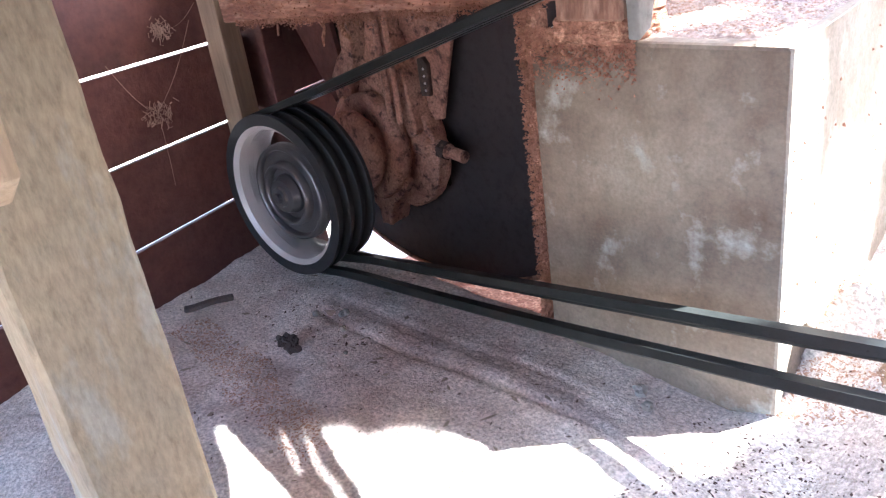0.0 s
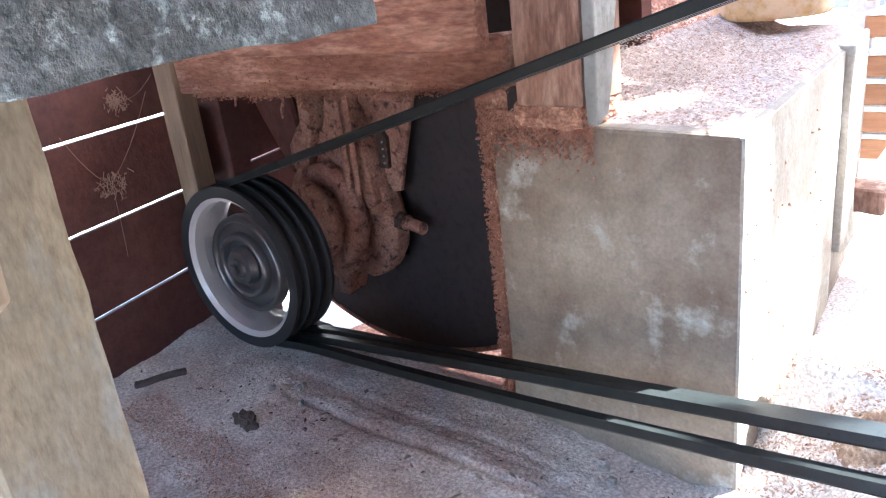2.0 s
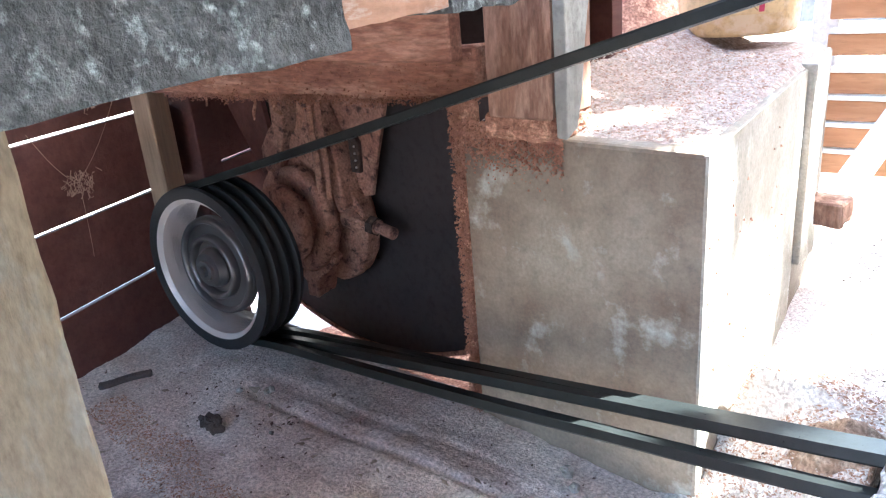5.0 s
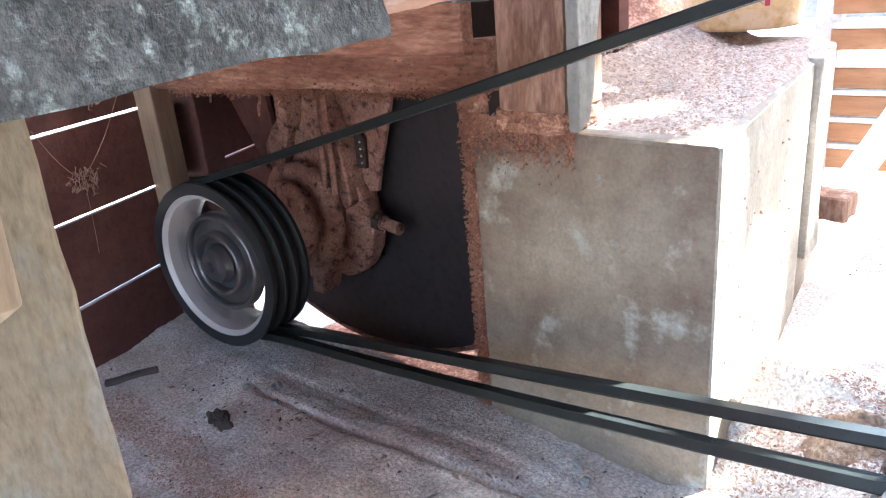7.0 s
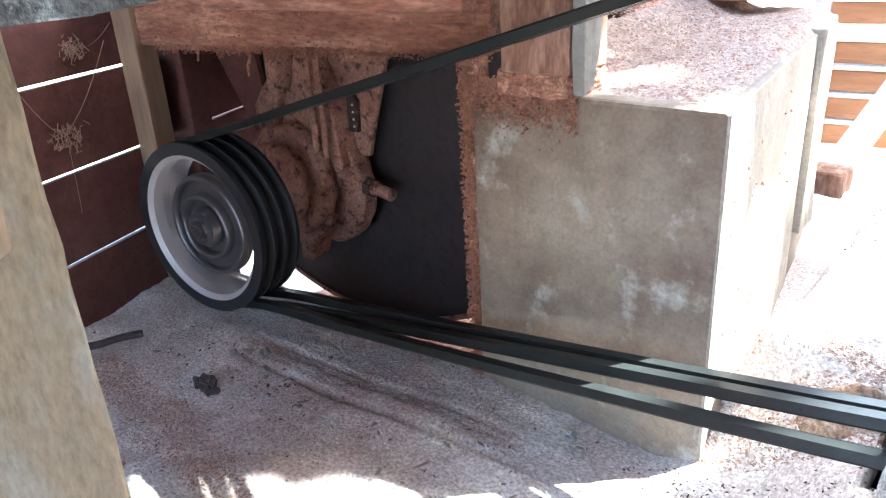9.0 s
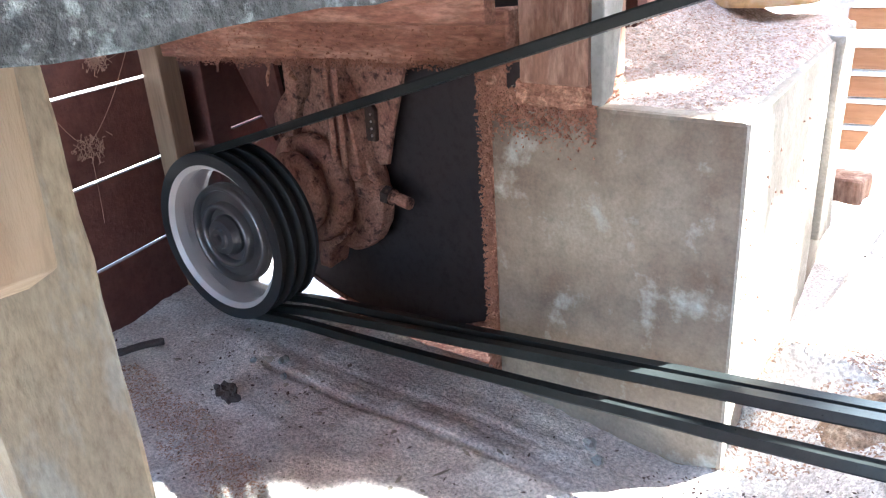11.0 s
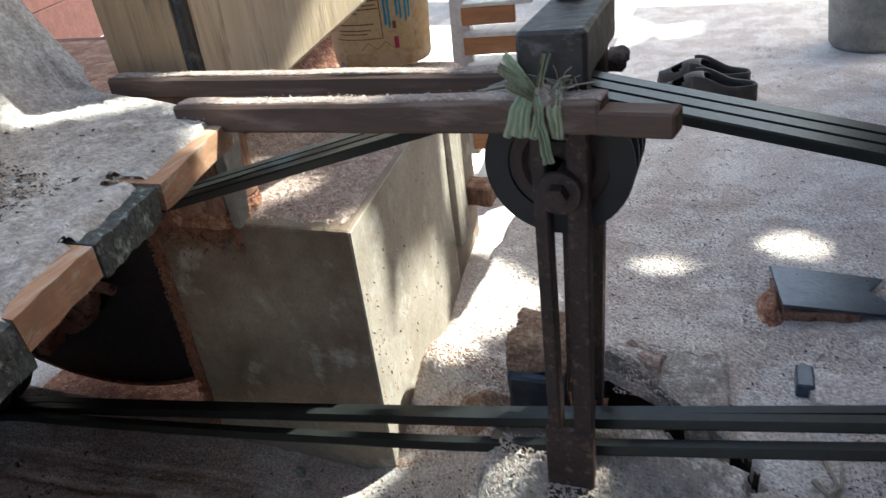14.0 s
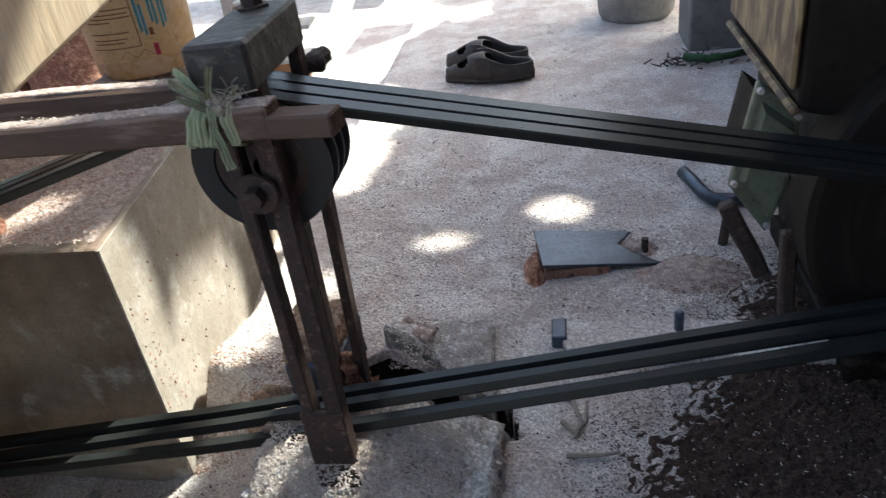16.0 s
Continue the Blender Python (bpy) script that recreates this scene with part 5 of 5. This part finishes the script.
def crank_handle():
    bm = tube([(0.634, 1.345, 0.016), (0.648, 1.30, 0.015), (0.660, 1.25, 0.014), (0.674, 1.228, 0.014), (0.705, 1.22, 0.015), (0.76, 1.225, 0.015)], 0.0125, 12)
    tagged(part("crank_handle", bm, "steel", smooth=True), "blue-black steel crank handle lying on the floor", "handle")
    bm = lathe([(0, -0.01), (0.0085, -0.01), (0.0085, 0.085), (0, 0.085)], 12, "z")
    bm.transform(pose(0.665, 1.09, 0, 3, 4))
    tagged(part("anchor_rod", bm, "rust"), "short rusty rod standing in the floor", "rod")


crank_handle()


def sawdust_heap():
    """Loose heaps banked against the block's foot, the steel stub and the plate."""
    for x, y, rx, ry, h, m, lab in ((-0.035, 0.705, 0.07, 0.045, 0.022, "brown_dust", "low heap of brownish sawdust beside the block"), (0.345, 1.03, 0.03, 0.075, 0.026, "red_dust", "reddish sawdust banked against the steel plate"),
                                    (0.525, 1.085, 0.045, 0.04, 0.018, "dust", "pale sawdust swept over the plate's end"), (0.60, 1.0, 0.14, 0.09, 0.014, "dust", "pale sawdust drift before the engine")):
        bm = bmesh.new()
        bmesh.ops.create_grid(bm, x_segments=30, y_segments=30, size=1.0)
        for v in bm.verts:
            d = v.co.length
            px, py = x + v.co.x * rx, y + v.co.y * ry
            v.co = (px, py, ground_z(px, py) - 0.006 + (h + 0.006) * smooth01(1 - d) + 0.5 * h * max(0, 1 - d) * noise.fractal(Vector((px * 50, py * 50, 0)), 0.8, 2, 4))
        tagged(part("sawdust_heap", bm, m, smooth=True), lab, "sawdust", kind="stuff")


sawdust_heap()


# ---- small things ----
def litter():
    bm = bmesh.new()
    bmesh.ops.create_icosphere(bm, subdivisions=3, radius=0.013)
    for v in bm.verts:
        v.co = Vector((v.co.x * 1.3, v.co.y * 0.8, v.co.z))
    roughen(bm, 0.016, 70)
    bm.transform(pose(-0.78, 0.415, ground_z(-0.78, 0.415) + 0.010, 20, 10, 30))
    tagged(part("stone", bm, "stone"), "dark jagged stone on the dusty ground", "stone")
    bm = beam_between((-1.03, 0.365, -0.096), (-0.985, 0.435, -0.092), 0.014, 0.010, 0.002, 10, 9, 0.008)
    tagged(part("wood_sliver", bm, "stone"), "dark splinter of wood on the ground", "splinter")
    rng = random.Random(9)
    for i, (x, y, s) in enumerate(((-0.315, 0.62, 0.010), (-0.80, 0.53, 0.009), (-0.76, 0.50, 0.007), (-0.84, 0.50, 0.006), (-0.70, 0.46, 0.006), (-0.29, 0.60, 0.008), (-0.08, 0.55, 0.012))):
        bm = bmesh.new()
        bmesh.ops.create_icosphere(bm, subdivisions=2, radius=s * 0.75)
        roughen(bm, s * 0.7, 90, 0, i)
        bm.transform(pose(x, y, ground_z(x, y) + s * 0.4, 20 * i, 0, 40 * i))
        tagged(part("pebble", bm, "pot"), "small dusty pebble on the ground", "pebble", "pebbles")
    for k, pts in enumerate((((0.37, 0.72), (0.40, 0.70), (0.41, 0.66), (0.40, 0.63)), ((0.385, 0.66), (0.40, 0.64), (0.415, 0.66), (0.418, 0.70)), ((0.39, 0.60), (0.43, 0.60), (0.455, 0.605)))):
        bm = tube([(x, y, ground_z(x, y) + 0.005) for x, y in pts], 0.004, 6, 0.5)
        tagged(part("twig", bm, "straw"), "dry bent twig lying in the dust", "twig", "twigs")
    bm = tube([(0.74, 2.06, 0.015), (0.80, 2.02, 0.018), (0.86, 2.03, 0.02), (0.90, 2.06, 0.018)], 0.012, 8, 0.7)
    tagged(part("green_bottle", bm, "greentwig", smooth=True), "dark green flattened bottle by the wall", "bottle")
    for i in range(60):
        x, y = rng.gauss(0.76, 0.06), rng.gauss(2.06, 0.04)
        a = rng.uniform(0, 6.3)
        l = rng.uniform(0.012, 0.04)
        bm = tube([(x, y, 0.006), (x + l * math.cos(a), y + l * math.sin(a), 0.008 + 0.01 * rng.random())], 0.003, 5, 0.4)
        tagged(part("dry_leaf_stalk", bm, "stone" if i % 8 else "straw"), "dry leaf stalk swept against the wall", "stalk", "swept stalks")


litter()


def cobwebs():
    rng = random.Random(21)
    t = thing("cobweb", "dusty cobweb strands hanging on the plank wall", "cobweb", (0, 0, 0))
    for n, (y, z, sp) in enumerate(((0.452, 0.205, 0.035), (0.50, 0.335, 0.025))):
        c = wall_point(y, z, 0.015)
        for i in range(80):
            a = c + Vector((rng.gauss(0, 0.006), rng.gauss(0, sp * 0.35), rng.gauss(0, sp * 0.3)))
            b = a + Vector((rng.gauss(0, 0.004), rng.gauss(0, sp * 0.16), rng.gauss(-0.005, sp * 0.16)))
            part("strand", tube([a, a.lerp(b, 0.5) + Vector((0, rng.gauss(0, 0.003), rng.gauss(-0.003, 0.003))), b], 0.0007, 4), "web", t)
    for ya, za, yb, zb in ((0.452, 0.205, 0.56, 0.335), (0.452, 0.205, 0.44, 0.08), (0.452, 0.2, 0.38, 0.30), (0.5, 0.33, 0.58, 0.36)):
        a, b = wall_point(ya, za, 0.015), wall_point(yb, zb, 0.02)
        part("strand", tube([a.lerp(b, f / 6) + Vector((0, 0, -0.012 * math.sin(f / 6 * 3.14))) for f in range(7)], 0.0005, 4), "web", t)


cobwebs()


def scatter():
    rng = random.Random(31)
    grit = []
    for (ax, ay, az), (bx, by, bz), w in (((-0.255, 0.535, 0.5095), (0.175, 0.478, 0.5345), 0.009), ((-0.42, 0.625, 0.5125), (0.108, 0.60, 0.5195), 0.008)):
        for _ in range(1500):
            f, s = rng.random(), rng.gauss(0, 0.5) * w
            grit.append((ax + (bx - ax) * f, ay + (by - ay) * f + s, az + (bz - az) * f))
    chips("bar_dust", grit, 0.0013, "chip", "pale sawdust lying along the wooden bars", 61)

    def spots(n, x0, x1, y0, y1, z=None, keep=None):
        out = []
        while len(out) < n:
            x, y = rng.uniform(x0, x1), rng.uniform(y0, y1)
            if keep and not keep(x, y):
                continue
            out.append((x, y, (ground_z(x, y) if z is None else z(x, y)) + 0.0004))
        return out
    chips("sawdust", spots(9000, -1.15, -0.1, 0.1, 0.72), 0.0016, "chip", "pale sawdust crumbs over the trench floor", 1)
    chips("dark_crumbs", spots(500, -1.1, -0.1, 0.15, 0.70), 0.0028, "darkchip", "dark crumbs on the trench floor", 2)
    chips("dark_crumbs", spots(70, -0.95, -0.68, 0.44, 0.58), 0.004, "darkchip", "dark crumbs below the large pulley", 12)
    chips("sawdust", spots(30000, -0.15, 0.80, 0.35, 1.5), 0.0024, "chip", "pale sawdust crumbs over the concrete floor", 3)
    # these dark crumbs also tone the floor down where it lies in shade
    chips("dark_crumbs", spots(900, -0.24, 0.03, 0.36, 0.64), 0.0026, "darkchip", "crumbs before the footing, dark to deepen the shade there", 17)
    chips("sawdust", spots(2600, 0.30, 0.75, 0.85, 1.16), 0.004, "chip", "thick pale crumbs round the engine mount", 13)
    chips("dark_crumbs", spots(1100, -0.15, 0.95, 0.35, 1.5), 0.0028, "darkchip", "dark crumbs on the concrete floor", 4)
    chips("sawdust", spots(2500, -0.4, 0.9, 1.5, 2.6), 0.004, "chip", "pale crumbs on the far floor", 5)
    chips("red_sawdust", spots(2500, -0.2, 0.0, 0.66, 0.80), 0.0028, "redchip", "reddish sawdust heaped beside the block", 6)
    chips("sawdust", spots(2500, -0.2, 0.05, 0.68, 0.9), 0.003, "chip", "pale crumbs beside the block", 16)
    crust = [(-0.4785 - 0.018 * rng.random() ** 0.8, 0.660 + rng.uniform(-0.004, 0.012), rng.uniform(-0.11, 0.33)) for _ in range(5200)]
    crust += [(rng.uniform(-0.485, -0.33), 0.6575 - rng.random() * 0.004, 0.312 - abs(rng.gauss(0, 0.022)) - 0.01 * max(0, noise.noise(Vector((rng.random() * 3, 1, 0))))) for _ in range(3600)]
    chips("dust_crust", crust, 0.0022, "crust", "reddish sawdust caked on the block's edge", 51, None, 0.9)
    fringe = []
    for _ in range(4600):
        x = rng.uniform(-1.12, -0.43)
        fringe.append((x, 0.632 + rng.uniform(-0.004, 0.012), 0.345 + (x + 1.25) * 0.033 - 0.028 - abs(rng.gauss(0, 0.005)) * (1 + 1.5 * max(0, noise.noise(Vector((x * 40, 0, 0)))))))
    fringe += [(rng.uniform(-1.12, -0.43), 0.628, rng.uniform(0.33, 0.40)) for _ in range(900)]
    chips("dust_fringe", fringe, 0.0021, "crust", "reddish dust hanging from the apron board", 52, None, 0.9)
    top = lambda x, y: 0.305 + 0.045 * smooth01((0.45 - (x + 0.476) / 0.28) / 0.5) * smooth01((y - 0.663) / 0.56 / 0.25) + 0.012 * smooth01(((y - 0.663) / 0.56 - 0.3) / 0.5)
    chips("red_sawdust", spots(2600, -0.46, -0.19, 0.67, 1.2, top, lambda x, y: x < -0.18 - 0.14 * (y - 0.66)), 0.0024, "redchip", "reddish sawdust on the block's top", 7)
    chips("sawdust", spots(3500, -0.46, -0.18, 0.665, 1.2, top, lambda x, y: x < -0.175 - 0.14 * (y - 0.66)), 0.003, "chip", "pale sawdust on the block's top", 8)
    tab = lambda x, y: 0.497 + heap_z(x, y)
    chips("red_sawdust", spots(2600, -1.0, -0.55, 0.20, 0.40, None, lambda x, y: abs(y - 0.335 + 0.12 * (x + 0.8)) < 0.035 + 0.02 * noise.noise(Vector((x * 15, y * 15, 0)))), 0.0022, "redchip", "reddish streak of sawdust on the trench floor", 41)
    chips("sawdust", spots(12000, -0.8, -0.10, -0.05, 0.53, tab, lambda x, y: x < table_edge(y) - 0.006), 0.0016, "chip", "pale sawdust crumbs over the table", 9)
    chips("dark_crumbs", spots(140, -0.6, -0.11, 0.0, 0.49, tab, lambda x, y: x < table_edge(y) - 0.008), 0.004, "darkchip", "dark crumbs on the table", 10)
    chips("straw", spots(170, -0.44, -0.27, 0.29, 0.41, tab, lambda x, y: abs(y - 0.35 + 0.3 * (x + 0.35)) < 0.035), 0.008, "straw", "dry straw and fibres strewn on the table", 91, None, 0.08)
    chips("dark_crumbs", spots(700, -0.46, -0.24, 0.28, 0.43, tab, lambda x, y: abs(y - 0.35 + 0.3 * (x + 0.35)) < 0.045), 0.0022, "darkchip", "brown crumbs between the straw on the table", 92)
    chips("straw", spots(70, -1.0, -0.2, 0.25, 0.62), 0.011, "straw", "stray straw on the trench floor", 93, None, 0.05)
    side = []
    for _ in range(110):
        y, z = 0.67 + 0.4 * rng.random() ** 2.2, 0.28 - 0.3 * rng.random() ** 0.6
        side.append((-0.1688 - 0.1416 * (y - 0.661), y, z))
    chips("side_crumbs", side, 0.0026, "crust", "crumbs of sawdust stuck to the block's side", 94, None, 0.8)
    ped = lambda x, y: 0.094 - 0.052 * smooth01((x - 0.16) / 0.16) - 0.05 * smooth01((0.50 - y) / 0.1)
    chips("sawdust", spots(6000, 0.04, 0.27, 0.45, 0.59, ped), 0.0027, "chip", "pale crumbs on the footing", 11)
    chips("sawdust", spots(1500, 0.14, 0.285, 0.74, 0.86, lambda x, y: 0.030), 0.0024, "chip", "pale crumbs on the rear footing", 14)


scatter()


def soil_amount(x, y):
    """How far a spot lies inside the oily, engine-shaded dark ground round the engine, in metres."""
    # the edge reaches past the oily soil, so the dark colour includes engine shade
    edge = 0.43 + 0.45 * max(0.0, y - 0.56) + 0.30 * max(0.0, y - 0.90)
    n = 0.03 * noise.fractal(Vector((x * 9, y * 9, 5)), 0.7, 2.0, 4) + 0.01 * noise.noise(Vector((x * 60, y * 60, 1)))
    return min(x - edge, (1.07 - y)) + n


def engine_soil():
    jit = random.Random(5)
    xs, ys = list(np.arange(0.30, 1.36, 0.007)), list(np.arange(-0.3, 1.12, 0.007))
    n = len(xs)
    vs = [(x, y, ground_z(x, y) - 0.0065 + 0.0105 * smooth01((soil_amount(x, y) + 0.09) / 0.26) + (jit.random() - 0.5) * 0.007) for y in ys for x in xs]
    fs = [(j * n + i, j * n + i + 1, (j + 1) * n + i + 1, (j + 1) * n + i) for j in range(len(ys) - 1) for i in range(n - 1)]
    me = bpy.data.meshes.new("engine_soil")
    me.from_pydata(vs, [], fs)
    me.materials.append(M["oily"])
    tagged(new("engine_soil", me), "dark oil-soaked soil round the engine, spread to carry its shade too", "soil", kind="stuff")
    rng = random.Random(77)
    spread = []
    while len(spread) < 45000:
        x, y = rng.uniform(0.38, 0.95), rng.uniform(0.3, 1.1)
        if rng.random() < smooth01((soil_amount(x, y) + 0.13) / 0.26):
            spread.append((x, y, ground_z(x, y) + 0.005))
    chips("sawdust", [(x, y, z + 0.003) for x, y, z in spread[::40]], 0.0018, "chip", "pale crumbs strewn over the dark soil", 79)
    chips("dark_crumbs", spread, 0.0018, "darkchip", "oil-soaked crumbs round the engine, dark for its shade too", 78)


engine_soil()


def pit_dust():
    bm = bmesh.new()
    bmesh.ops.create_grid(bm, x_segments=60, y_segments=60, size=0.5)
    for v in bm.verts:
        x, y = -1.18 + (v.co.x + 0.5) * 0.70, 0.70 + (v.co.y + 0.5) * 0.9
        e = min(v.co.x + 0.5, 0.5 - v.co.x, v.co.y + 0.5, 0.5 - v.co.y)
        v.co = (x, y, ground_z(x, y) + 0.012 * smooth01(e * 8) - 0.004 + 0.006 * noise.noise(Vector((x * 12, y * 12, 0))))
    tagged(part("pit_sawdust", bm, "red_dust", smooth=True), "red sawdust bed in the pit under the mill", "sawdust", kind="stuff")


pit_dust()


# ---- movement ----
def motions():
    spin = ((big_pulley, BIG, 84.0, SKEW), (small_idler, IDLER, 80.0, 0.0), (drive_pulley, ENG, 80.0, 0.0))
    for ob, (cx, cz, r), step, turn in spin:
        rows = []
        for f in range(int(16 * FPS) + 1):
            rows.append((f / FPS, pose(cx, 0.58, cz, 0, (f * step) % 360, turn)))
        walk(ob, rows)
    for k, run in enumerate(lower_runs):
        base = run.location.copy()
        rows = []
        for f in range(161):
            t = f / 10
            a = (0.35, 0.25, 0.2)[k] * math.sin(t * (9.1 + 1.7 * k) + k) + 0.2 * math.sin(t * 3.7 + 2 * k)
            low = 0.028 + 0.016 * smooth01(1 - t / 3) + (0.012 if k == 0 else 0.0)
            low *= 1 - smooth01((t - 11.9) / 0.9)       # slacker while the mill idles
            rows.append((t, pose(base.x, base.y, base.z - low, 0, a + math.degrees(low / 1.79), 0)))
        walk(run, rows)


motions()
